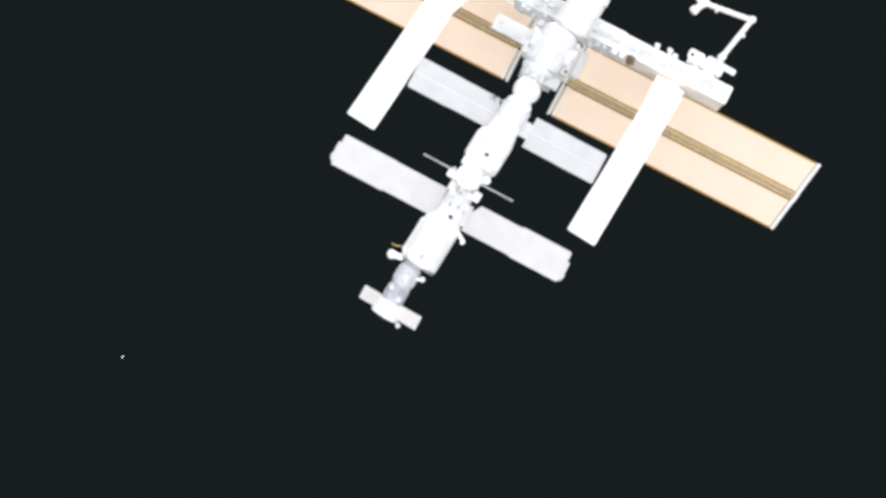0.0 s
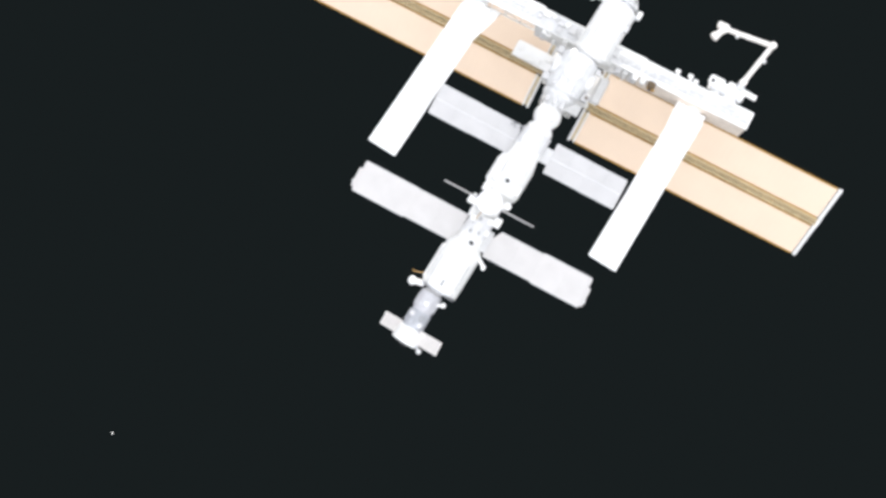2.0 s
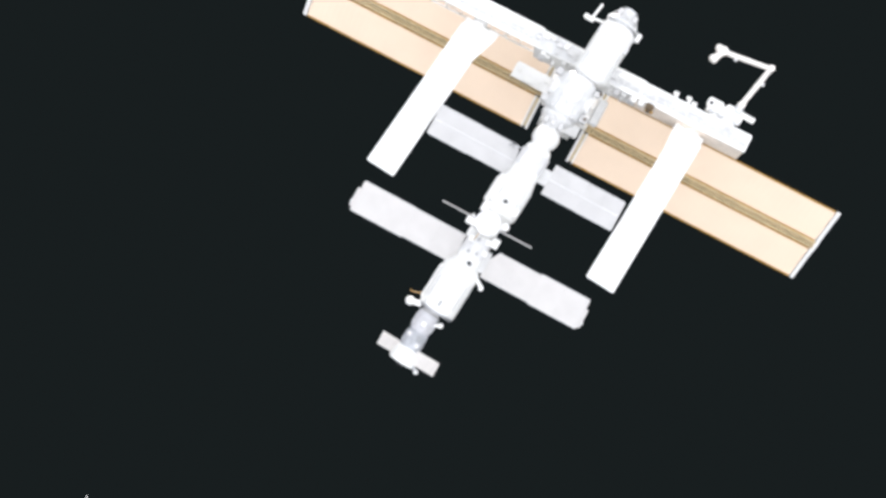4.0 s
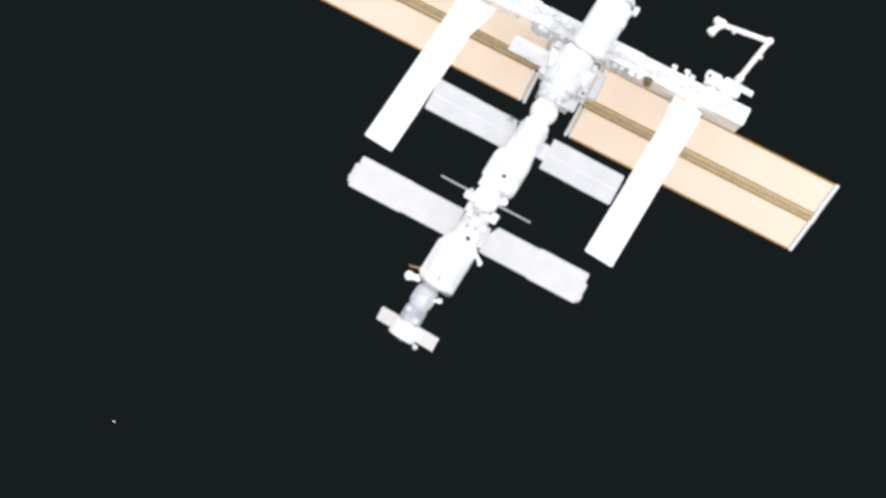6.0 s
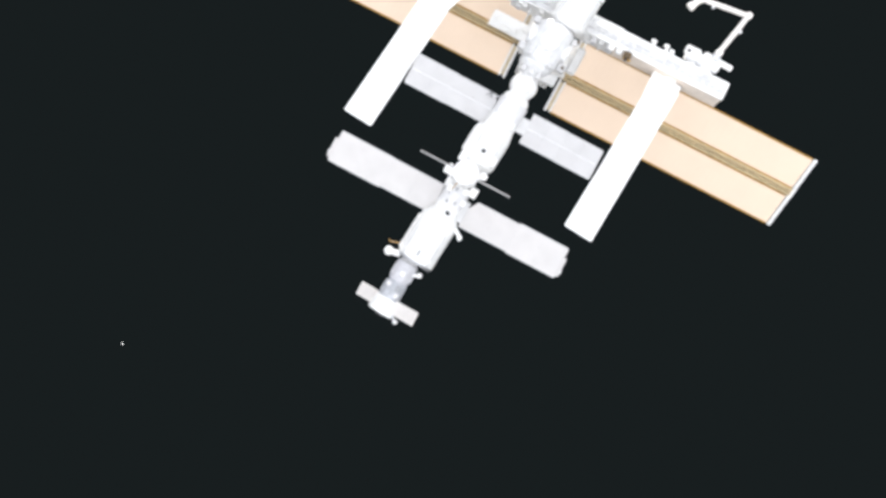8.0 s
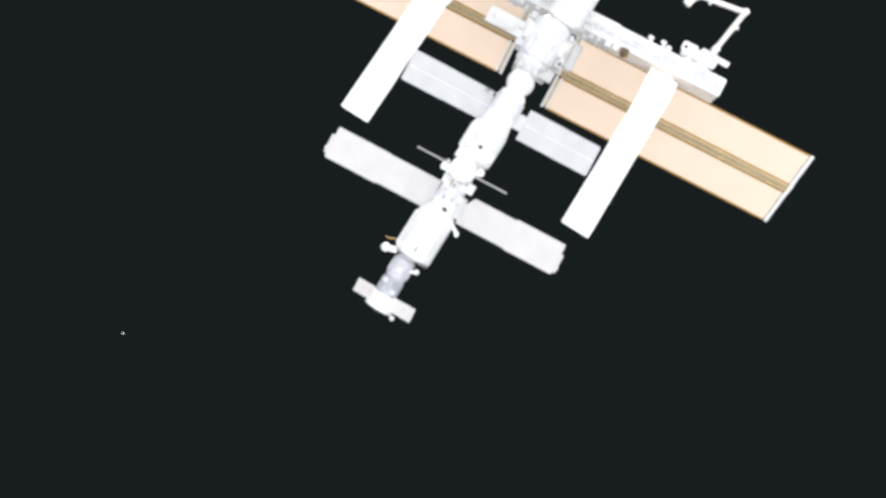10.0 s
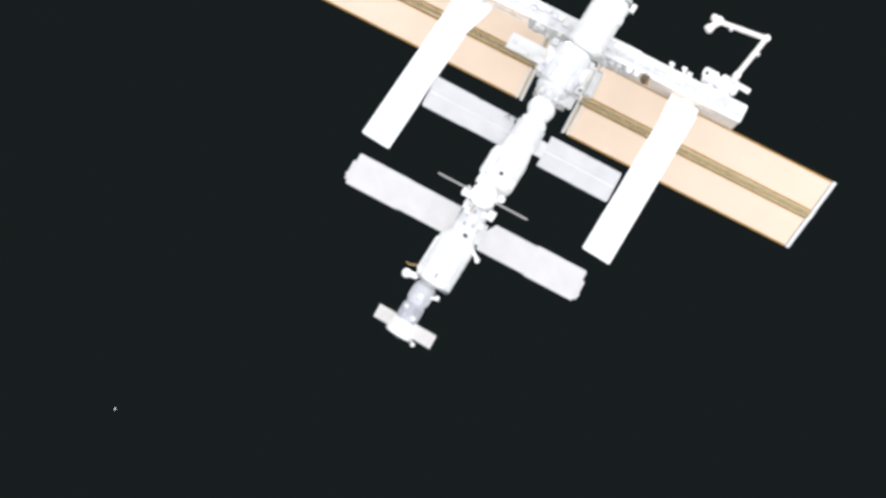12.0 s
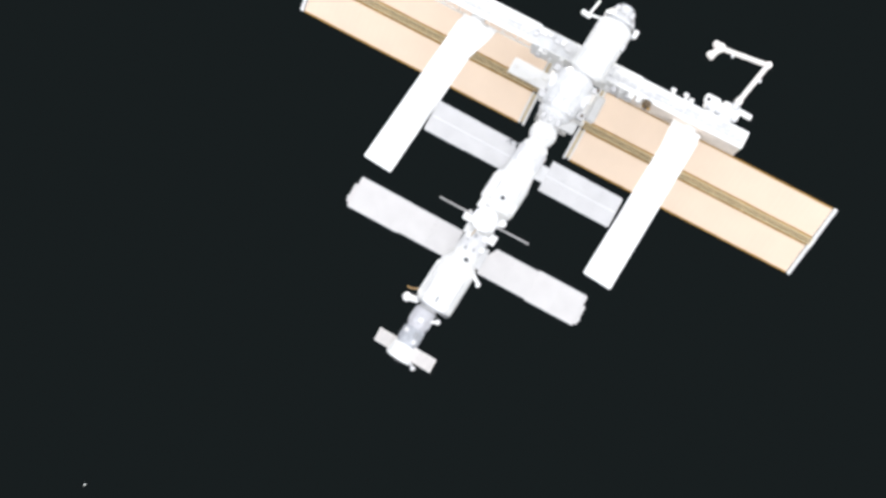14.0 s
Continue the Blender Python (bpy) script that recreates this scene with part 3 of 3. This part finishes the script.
# ---------------------------------------------------------------- zenith tower and wings
def tower():
    z1 = thing("zenith_truss", pose(0, -7.4, 2.2), "white box truss on top of the connecting node", "truss")
    part("girder", lattice(3.9, 1.9, 1.9, 2, 0.12, 0.08), WHITE, z1, m=pose(0, 0, 0, 0, -90))
    part("base_ring", lathe(((-0.15, 1.3), (0.25, 1.3), (0.3, 1.0)), 32, pose(0, 0, 0, 90)), WHITE, z1)
    for x, y, z, s in ((0.9, 1.7, 1.4, 1.3), (-1.0, 1.6, 2.4, 1.2), (1.6, -0.9, 1.6, 1.2), (-1.6, -0.8, 1.9, 1.3), (0, -1.7, 2.5, 1.4)):
        part("gyroscope_box", box((x, y, z), (s, s, s), 0.1), WHITE, z1)
    tw = thing("tower_truss", Matrix.Translation((0, -7.0, 6.1)) @ Matrix.Rotation(CROSS, 4, "Z"), "tall white lattice tower carrying the solar wings", "truss")
    part("spacer_girder", lattice(6.4, 1.6, 1.6, 3, 0.12, 0.08), WHITE, tw, m=pose(0, 0, 0, 0, -90))
    part("equipment_frame", lattice(5.2, 2.1, 2.1, 3, 0.12, 0.08), WHITE, tw, m=pose(0, 0, 6.4, 0, -90))
    for k in range(4):
        for i in range(3):
            a = math.radians(90 * k)
            c = Vector((1.95 * math.cos(a), 1.95 * math.sin(a), 7.2 + 1.6 * i))
            part("battery_box", box((0, 0, 0), (0.5, 2.6, 1.3), 0.07, Matrix.Translation(c) @ Matrix.Rotation(a, 4, "Z")), GREYBOX if (i + k) % 2 else WHITE, tw)
    for x, y in ((2.75, 2.4), (-2.75, 2.2)):
        part("side_beam", box((x, y, 9.2), (1.0, 4.4, 1.0), 0.12), WHITE, tw)
        part("beam_strut", tubes(((Vector((x * 0.8, y - 2, 9.2)), Vector((x * 0.6, 0, 7.2))),), 0.12), WHITE, tw)
    # thermal housing of the wing gimbal, held out on two arms
    housing = part("gimbal_housing", box((-3.85, 1.15, 3.2), (1.25, 3.5, 1.1), 0.25), NODEWHITE, tw)
    for y in (-0.2, 1.2):
        part("housing_arm", tube((-1.5, y, 3.3), (-3.4, y + 0.2, 3.2), 0.22, 10), WHITE, housing)
    part("service_deck", box((-1.2, -2.35, 2.6), (3.4, 1.5, 0.5), 0.15), NODEWHITE, tw)
    part("gimbal_beam", box((0, 0.4, 10.05), (6.0, 0.7, 0.7), 0.1), WHITE, tw)
    # folded coolant radiator held out from the tower
    rad = thing("folded_radiator", Matrix.Translation(A * 2.2 + Vector((0, -5.35, 12.0))) @ Matrix.Rotation(CROSS, 4, "Z"), "white folded radiator stack on the tower", "radiator")
    for i in range(4):
        part("radiator_panel", box((2.9, 0.15, 0.11 * i), (5.6 - 0.25 * i, 2.1, 0.10), 0.02), RADIATOR, rad)
    rng = random.Random(21)
    for k in range(6):
        part("latch_box", box((0.6 + 0.85 * k + rng.uniform(-0.2, 0.2), rng.uniform(-0.6, 0.8), -0.2), (rng.uniform(0.4, 0.9), rng.uniform(0.4, 0.8), 0.3), 0.08), WHITE, rad)
    part("arm", tubes(((Vector((-1.5, -0.4, 0.5)), Vector((5.6, -0.4, 0.5))), (Vector((-1.5, 0.4, 0.5)), Vector((5.6, 0.4, 0.5)))), 0.1), ALU, rad)
    part("end_plate", box((5.75, 0, 0.2), (0.15, 2.0, 0.5), 0.03), WHITE, rad)


WING_TURN = -0.083


def wing_pose(tilt, y):
    """A wing turned on its gimbal by tilt, its root y along the station."""
    av = Vector((math.cos(WING_TURN), math.sin(WING_TURN), 0.0))
    bv = Vector((-av.y * math.cos(tilt), av.x * math.cos(tilt), math.sin(tilt)))
    m = Matrix((av, bv, av.cross(bv))).transposed().to_4x4()
    m.translation = (0, y, 16.16)
    return m


def array_wing():
    m = wing_pose(-0.745, -5.60)
    ob = thing("solar_array_wing", m, "orange film solar wing with two blankets on a lattice mast", "solar array", "solar wings on the tower")
    x0, x1 = 3.25, 36.0
    # three-sided mast between the blankets
    ring = [(0.5 * math.cos(a), 0.5 * math.sin(a)) for a in (math.pi / 2, math.pi * 7 / 6, math.pi * 11 / 6)]
    bm = bmesh.new()
    for y, z in ring:
        tube((x0, y, z + 0.25), (x1, y, z + 0.25), 0.09, 5, bm)
    n = 96
    for i in range(n):
        xa, xb = x0 + (x1 - x0) * i / n, x0 + (x1 - x0) * (i + 1) / n
        for (ya, za), (yb, zb) in zip(ring, ring[1:] + ring[:1]):
            tube((xa, ya, za + 0.25), (xa, yb, zb + 0.25), 0.045, 4, bm)
            tube((xa, ya, za + 0.25), (xb, yb, zb + 0.25), 0.045, 4, bm)
    part("mast", bm, GOLD, ob, "golden lattice mast")
    part("mast_canister", lathe(((0, 0.55), (2.4, 0.55), (2.5, 0.45)), 20, pose(1.1, 0, 0.25, 0, 0, -90)), WHITE, ob)
    part("gimbal", lathe(((0, 0.8), (0.8, 0.8), (0.9, 0.6)), 24, pose(0.5, 0, 0.1, 0, 0, -90)), ALU, ob)
    for s in (-1, 1):
        yc, w = s * 3.28, 5.09
        # zigzag folds of the film
        bm = bmesh.new()
        folds = 82
        rows = []
        for i in range(folds + 1):
            x = x0 + 0.95 + (x1 - x0 - 1.25) * i / folds
            rows.append([bm.verts.new((x, yc + k * w / 2, 0.006 * (-1) ** i + 0.02 * math.sin(i * 0.37 + s))) for k in (-1, 0, 1)])
        for a, b in zip(rows, rows[1:]):
            for k in (0, 1):
                bm.faces.new((a[k], a[k + 1], b[k + 1], b[k]))
        blanket = part("blanket", bm, KAPTON, ob, "pale orange folded film")
        # edge tape, made wider and deeper in colour to imitate the lens colour fringe
        for k in (-1, 1):
            part("edge_tape", box(((x0 + x1) / 2 + 0.3, yc + k * (w / 2 + 0.02), -0.01), (x1 - x0 - 1.3, 0.24, 0.05), 0.0), TAPE, blanket)
        inner = part("inner_blanket_box", box((x0 + 0.17, yc, 0), (0.36, w + 0.2, 0.28), 0.05), RADIATOR, ob)
        part("tension_bar", box((x0 + 0.82, yc, 0), (0.26, w + 0.1, 0.14), 0.03), RADIATOR, inner)
        part("spring_strip", box((x0 + 0.52, yc, 0.03), (0.36, w - 0.3, 0.06), 0.0), GOLD, inner, "golden spring strip")
        part("outer_blanket_box", box((x1 + 0.05, yc, 0), (0.5, w + 0.2, 0.3), 0.05), RADIATOR, ob)
    part("tip_fitting", box((x1 + 0.15, 0, 0.2), (0.5, 1.5, 0.35), 0.06), WHITE, ob)
    copy_thing(ob, STATION @ wing_pose(-0.755, -6.98) @ Matrix.Rotation(math.pi, 4, "Z"))
    return ob


# ---------------------------------------------------------------- robot arm
def robot_arm():
    base = thing("mobile_base", truss_pose(-16.7, 2.0, -0.3), "white mobile base cart with boxes on the truss rail", "robot base")
    part("cart", box((0, 0.5, 0), (4.3, 1.2, 1.6), 0.15), WHITE, base)
    part("rail_saddle", box((0, -0.38, 0), (3.2, 0.7, 1.3), 0.1), WHITE, base)
    part("payload_box", box((-0.9, 1.15, -0.27), (2.2, 0.9, 1.2), 0.2), WHITE, base)
    part("payload_box", box((1.5, 0.9, -0.42), (1.9, 1.1, 1.0), 0.2), WHITE, base)
    part("end_bracket", tube((-1.4, 1.25, -0.3), (-3.5, 1.15, -0.3), 0.36, 14), WHITE, base)
    part("dark_port", lathe(((0, 0.22), (0.1, 0.22), (0.14, 0.15)), 18, pose(2.0, 0.75, -0.90, -90)), BLACK, base, "black round socket")
    part("dark_port", lathe(((0, 0.2), (0.1, 0.2), (0.14, 0.14)), 18, pose(-1.3, 1.4, -0.85, -90)), BLACK, base, "black round socket")
    for x in (-1.7, 0.4, 1.7):
        part("wheel_truck", box((x, -0.1, -0.9), (0.6, 0.5, 0.4), 0.06), ALU, base)
    sh, el, wr, tip = Vector((-17.5, 3.15, 3.6)), Vector((-18.02, 8.2, 2.0)), Vector((-12.25, 7.0, 2.0)), Vector((-11.75, 5.6, 2.0))
    arm = thing("robot_arm", Matrix.Translation(sh), "white jointed robot arm bent at the elbow", "robot arm")
    z = Vector((0, 0, 0))
    e, w, t = el - sh, wr - sh, tip - sh

    def limb(p, q, r):
        d = q - p
        k = (q - p).length
        m = Matrix.Translation(p) @ d.to_track_quat("Y", "Z").to_matrix().to_4x4()
        return lathe(((0, r * 1.15), (0.35, r * 1.15), (0.4, r), (k * 0.48, r), (k * 0.49, r * 1.1), (k * 0.53, r * 1.1), (k * 0.54, r), (k - 0.4, r), (k - 0.35, r * 1.15), (k, r * 1.15)), 16, m)

    part("upper_limb", limb(z, e, 0.31), ARMWHITE, arm)
    part("fore_limb", limb(e, w, 0.30), ARMWHITE, arm)
    for p, r in ((z, 0.42), (e, 0.40), (w, 0.52)):
        part("joint", lathe(((-0.5, r), (0.5, r)), 18, Matrix.Translation(p) @ pose(0, 0, 0, 90)), ARMWHITE, arm)
    part("wrist", limb(w, t, 0.40), ARMWHITE, arm)
    part("wrist_roll_joint", box(w + Vector((0.38, 0.12, 0)), (1.25, 0.8, 0.8), 0.2), ARMWHITE, arm)
    part("end_effector", lathe(((0, 0.42), (0.1, 0.52), (0.55, 0.52), (0.65, 0.4)), 18, Matrix.Translation(t + Vector((-0.1, 0.35, 0))) @ (t - w).to_track_quat("Y", "Z").to_matrix().to_4x4()), ARMWHITE, arm)
    part("elbow_camera", box(e * 0.62 + Vector((-0.4, 0, 0)), (0.4, 0.45, 0.4), 0.06), GREYBOX, arm)
    part("wrist_camera", box(e + (w - e) * 0.7 + Vector((0, -0.4, 0)), (0.4, 0.4, 0.4), 0.06), GREYBOX, arm)
    part("mount", box(Vector((0.0, -0.6, 0.3)), (0.9, 1.0, 1.0), 0.1), ALU, arm)


# ---------------------------------------------------------------- docked craft
def winglet(parent, side, m, root, tip, width, mat, thick=0.06):
    w = part("solar_panel", box(((root + tip) / 2, 0, 0), (tip - root, width, thick), 0.015), mat, parent, m=m @ Matrix.Rotation(0 if side > 0 else math.pi, 4, "Z"))
    n = 4
    step = (tip - root) / n
    for i in range(n):
        part("panel_leaf", box((root + (i + 0.5) * step, 0, -thick * 0.8), (step - 0.06, width - 0.12, thick * 0.5), 0.0), mat, w)
    part("root_arm", tube((root * 0.5, 0, 0), (root + 0.2, 0, 0), 0.12, 8), ALU, w)


def compartment_and_capsule():
    dc = thing("docking_compartment", Matrix.Translation((-0.2, -25.45, 0)) @ Matrix.Rotation(CROSS, 4, "Z"), "white docking compartment hanging under the crew module", "space module")
    down = pose(0, 0, -1.0, -90)
    part("hull", lathe(((0, 0.8), (0.3, 1.2), (3.4, 1.2), (3.9, 0.8), (4.1, 0.75)), 32, down), QUILT, dc)
    part("hatch_ring", lathe(((1.4, 1.24), (1.7, 1.24)), 32, down, caps=False), ALU, dc)
    crane = part("crane", box((2.1, -0.15, -2.6), (1.3, 1.0, 0.9), 0.12), WHITE, dc)
    part("crane_tube", tube((2.4, 0.5, -2.8), (1.2, -0.3, -2.4), 0.25, 12), WHITE, crane)
    crane = part("crane", tube((-0.9, 0.3, -2.6), (-1.5, 0.9, -2.7), 0.28, 12), WHITE, dc)
    part("crane_drum", lathe(((-0.34, 0.3), (-0.28, 0.46), (0.24, 0.46), (0.34, 0.3)), 20, pose(-1.6, 0.95, -2.7, -90)), WHITE, crane)
    for k in range(6):
        a = math.radians(60 * k + 20)
        rail(dc, (1.22 * math.cos(a), 1.22 * math.sin(a), -1.6), (1.22 * math.cos(a), 1.22 * math.sin(a), -3.8), (0.1 * math.cos(a), 0.1 * math.sin(a), 0))
    cap = thing("crew_capsule", Matrix.Translation((0.05, -25.72, -5.1)) @ Matrix.Rotation(CROSS, 4, "Z"), "grey white crew capsule docked nose up with thin panels", "spacecraft")
    down = pose(0, 0, 0, -90)
    part("orbital_sphere", lathe(((0, 0.55), (0.25, 0.75), (0.6, 1.05), (1.2, 1.12), (1.8, 1.0), (2.3, 0.7)), 32, down), QUILT, cap, smooth=True)
    part("descent_bell", lathe(((2.3, 0.7), (2.8, 0.95), (3.6, 1.08), (4.3, 1.1)), 32, down), BETA, cap)
    part("service_drum", lathe(((4.3, 1.1), (4.6, 1.12), (6.0, 1.15), (6.6, 1.34), (6.9, 1.36), (6.95, 1.1)), 32, down), BETA, cap)
    part("engine_cover", lathe(((6.95, 0.6), (7.1, 0.55), (7.15, 0.4)), 20, down), BETA, cap)
    for s in (-1, 1):
        winglet(cap, s, pose(0, -0.1, -6.0, 82), 1.5, 5.35, 1.5, PANEL_BACK)
    for k in range(4):
        a = math.radians(45 + 90 * k)
        part("thruster", box((1.3 * math.cos(a), 1.3 * math.sin(a), -6.5), (0.3, 0.3, 0.35), 0.05), ALU, cap)
    part("antenna", tube((0.3, -1.2, -5.5), (0.5, -2.2, -5.8), 0.05, 8), AMBER, cap)


def supply_craft():
    ob = thing("supply_craft", pose(0.28, -36.75, 0), "blue grey supply craft docked behind with two beige panels", "spacecraft")
    part("docking_cone", lathe(((0, 1.0), (-0.25, 1.05), (-0.5, 1.27)), 32), GREYBOX, ob)
    part("cargo_hull", lathe(((-0.5, 1.27), (-0.8, 1.31), (-2.4, 1.29), (-2.8, 1.14)), 32), LILAC, ob)
    part("tank_hull", lathe(((-2.8, 1.14), (-3.1, 1.22), (-4.7, 1.27), (-5.0, 1.3)), 32, pose(-0.08, 0, 0)), SLATE, ob)
    drum = part("engine_drum", lathe(((-5.0, 1.3), (-5.3, 1.5), (-6.5, 1.66), (-6.85, 1.62), (-6.95, 1.2)), 36, pose(-0.15, 0, 0)), WHITE, ob)
    part("engine_nozzle", lathe(((-6.9, 0.35), (-7.25, 0.5)), 20, pose(-0.15, 0, 0)), BLACK, drum)
    shield_panels(ob, -4.6, -3.1, 1, 9, 1.24, SLATE, "blanket_panel")
    shield_panels(ob, -2.3, -0.9, 1, 9, 1.30, LILAC, "blanket_panel")
    m = Matrix.Translation((-0.15, -5.6, 0)) @ Matrix.Rotation(CROSS, 4, "Z") @ Matrix.Rotation(math.radians(-46), 4, "Y")
    winglet(ob, 1, m, 1.5, 5.3, 1.66, PANEL_BEIGE, 0.08)
    winglet(ob, -1, m, 1.5, 5.5, 1.66, PANEL_BEIGE, 0.08)
    part("tail_antenna", tubes(((Vector((-1.3, -6.3, -0.9)), Vector((-2.1, -6.8, -1.0))),), 0.16), ALU, ob)
    part("tail_lamp", ball((-2.15, -6.85, -1.0), 0.32, 14), BETA, ob)
    part("side_antenna", tube((-1.1, -1.3, -0.6), (-1.75, -1.0, -0.7), 0.2, 12), WHITE, ob)
    part("antenna_head", ball((-1.75, -0.95, -0.7), 0.34, 14), WHITE, ob)
    part("docking_sensor", box((-0.05, -1.75, -1.36), (0.55, 0.5, 0.2), 0.08), WHITE, ob)
    for x, y in ((0.75, -3.5), (-0.7, -4.3)):
        part("tank", ball((x, y, -1.05), 0.34, 14), BETA, ob)
    part("sensor_box", box((-0.45, -3.5, -1.28), (0.5, 0.7, 0.2), 0.06), SLOT, ob)
    for k in range(4):
        a = math.radians(200 + 45 * k)
        e = Vector((math.cos(a), 0, math.sin(a)))
        rail(ob, e * 1.3 + Vector((0, -2.1, 0)), e * 1.25 + Vector((0, -1.2, 0)), e * 0.1)


# ---------------------------------------------------------------- the whole station
crew_module()
cargo_module()
mating_adapter("mating_adapter", pose(0.0, -12.05, 0), "grey white conical docking adapter between modules")
connecting_node()
laboratory()
front = mating_adapter("mating_adapter", pose(-0.65, 4.6, 0, 0, 0, 180), "grey white conical docking adapter on the laboratory")
truss()
heat_radiator(14.08, -26.1, "long white heat radiator of eight flat panels")
heat_radiator(-14.28, -24.05, "long white heat radiator of eight flat panels")
tower()
array_wing()
robot_arm()
compartment_and_capsule()
supply_craft()

star = tagged(part("star", ball((0, 0, 0), 1.5, 16), STARLIGHT, None), "small white star in black space", "star")


# ---------------------------------------------------------------- the star drifts across the sky
def motions():
    walk(star, (
        (0.00, pose(404.4, 470.4, -2276.4)),
        (0.50, pose(402.3, 498.4, -2271.6)),
        (1.00, pose(401.9, 523.4, -2266.8)),
        (1.50, pose(401.3, 547.7, -2261.8)),
        (2.00, pose(400.5, 574.2, -2256.2)),
        (2.50, pose(401.1, 601.9, -2249.8)),
        (2.80, pose(399.7, 614.4, -2247.0)),
        (2.90, pose(398.9, 617.9, -2246.3)),
        (3.00, pose(401.1, 627.2, -2243.6)),
        (3.10, pose(398.1, 630.3, -2243.4)),
        (3.20, pose(400.8, 641.0, -2240.3)),
        (3.30, pose(403.9, 644.1, -2238.9)),
        (3.40, pose(392.2, 645.8, -2240.5)),
        (3.60, pose(388.2, 653.2, -2239.2)),
        (3.80, pose(384.9, 660.3, -2237.9)),
        (3.90, pose(384.9, 660.3, -2237.9)),
        (4.10, pose(388.2, 653.2, -2239.2)),
        (4.30, pose(392.1, 645.9, -2240.4)),
        (4.40, pose(403.4, 643.9, -2239.1)),
        (4.50, pose(400.9, 639.3, -2240.7)),
        (4.60, pose(396.1, 630.6, -2243.6)),
        (4.70, pose(399.5, 626.4, -2244.1)),
        (4.80, pose(398.9, 617.9, -2246.3)),
        (4.90, pose(400.3, 613.9, -2247.0)),
        (5.30, pose(399.3, 590.7, -2252.6)),
        (5.50, pose(402.0, 580.1, -2254.6)),
        (6.00, pose(400.0, 558.9, -2259.6)),
        (6.50, pose(402.1, 530.0, -2265.4)),
        (7.00, pose(402.6, 505.4, -2270.2)),
        (7.50, pose(405.6, 480.7, -2274.3)),
        (8.00, pose(409.1, 453.2, -2278.6)),
        (8.20, pose(409.5, 442.2, -2280.4)),
        (8.60, pose(411.2, 423.7, -2283.2)),
        (9.10, pose(412.3, 398.1, -2286.9)),
        (9.20, pose(412.4, 397.1, -2287.0)),
        (9.70, pose(411.3, 422.7, -2283.3)),
        (10.30, pose(409.1, 453.3, -2278.6)),
        (10.50, pose(407.3, 464.7, -2276.9)),
        (11.00, pose(404.5, 491.0, -2272.6)),
        (11.50, pose(404.0, 514.5, -2268.2)),
        (12.00, pose(404.6, 540.5, -2262.8)),
        (12.50, pose(401.9, 568.2, -2257.3)),
        (13.00, pose(400.5, 591.6, -2252.2)),
        (13.50, pose(401.2, 620.5, -2245.3)),
        (13.60, pose(394.2, 621.8, -2246.1)),
        (13.70, pose(394.9, 628.8, -2244.3)),
        (13.80, pose(400.1, 636.4, -2241.5)),
        (13.90, pose(406.5, 643.4, -2238.7)),
        (14.00, pose(392.9, 645.0, -2240.5)),
    ))


motions()
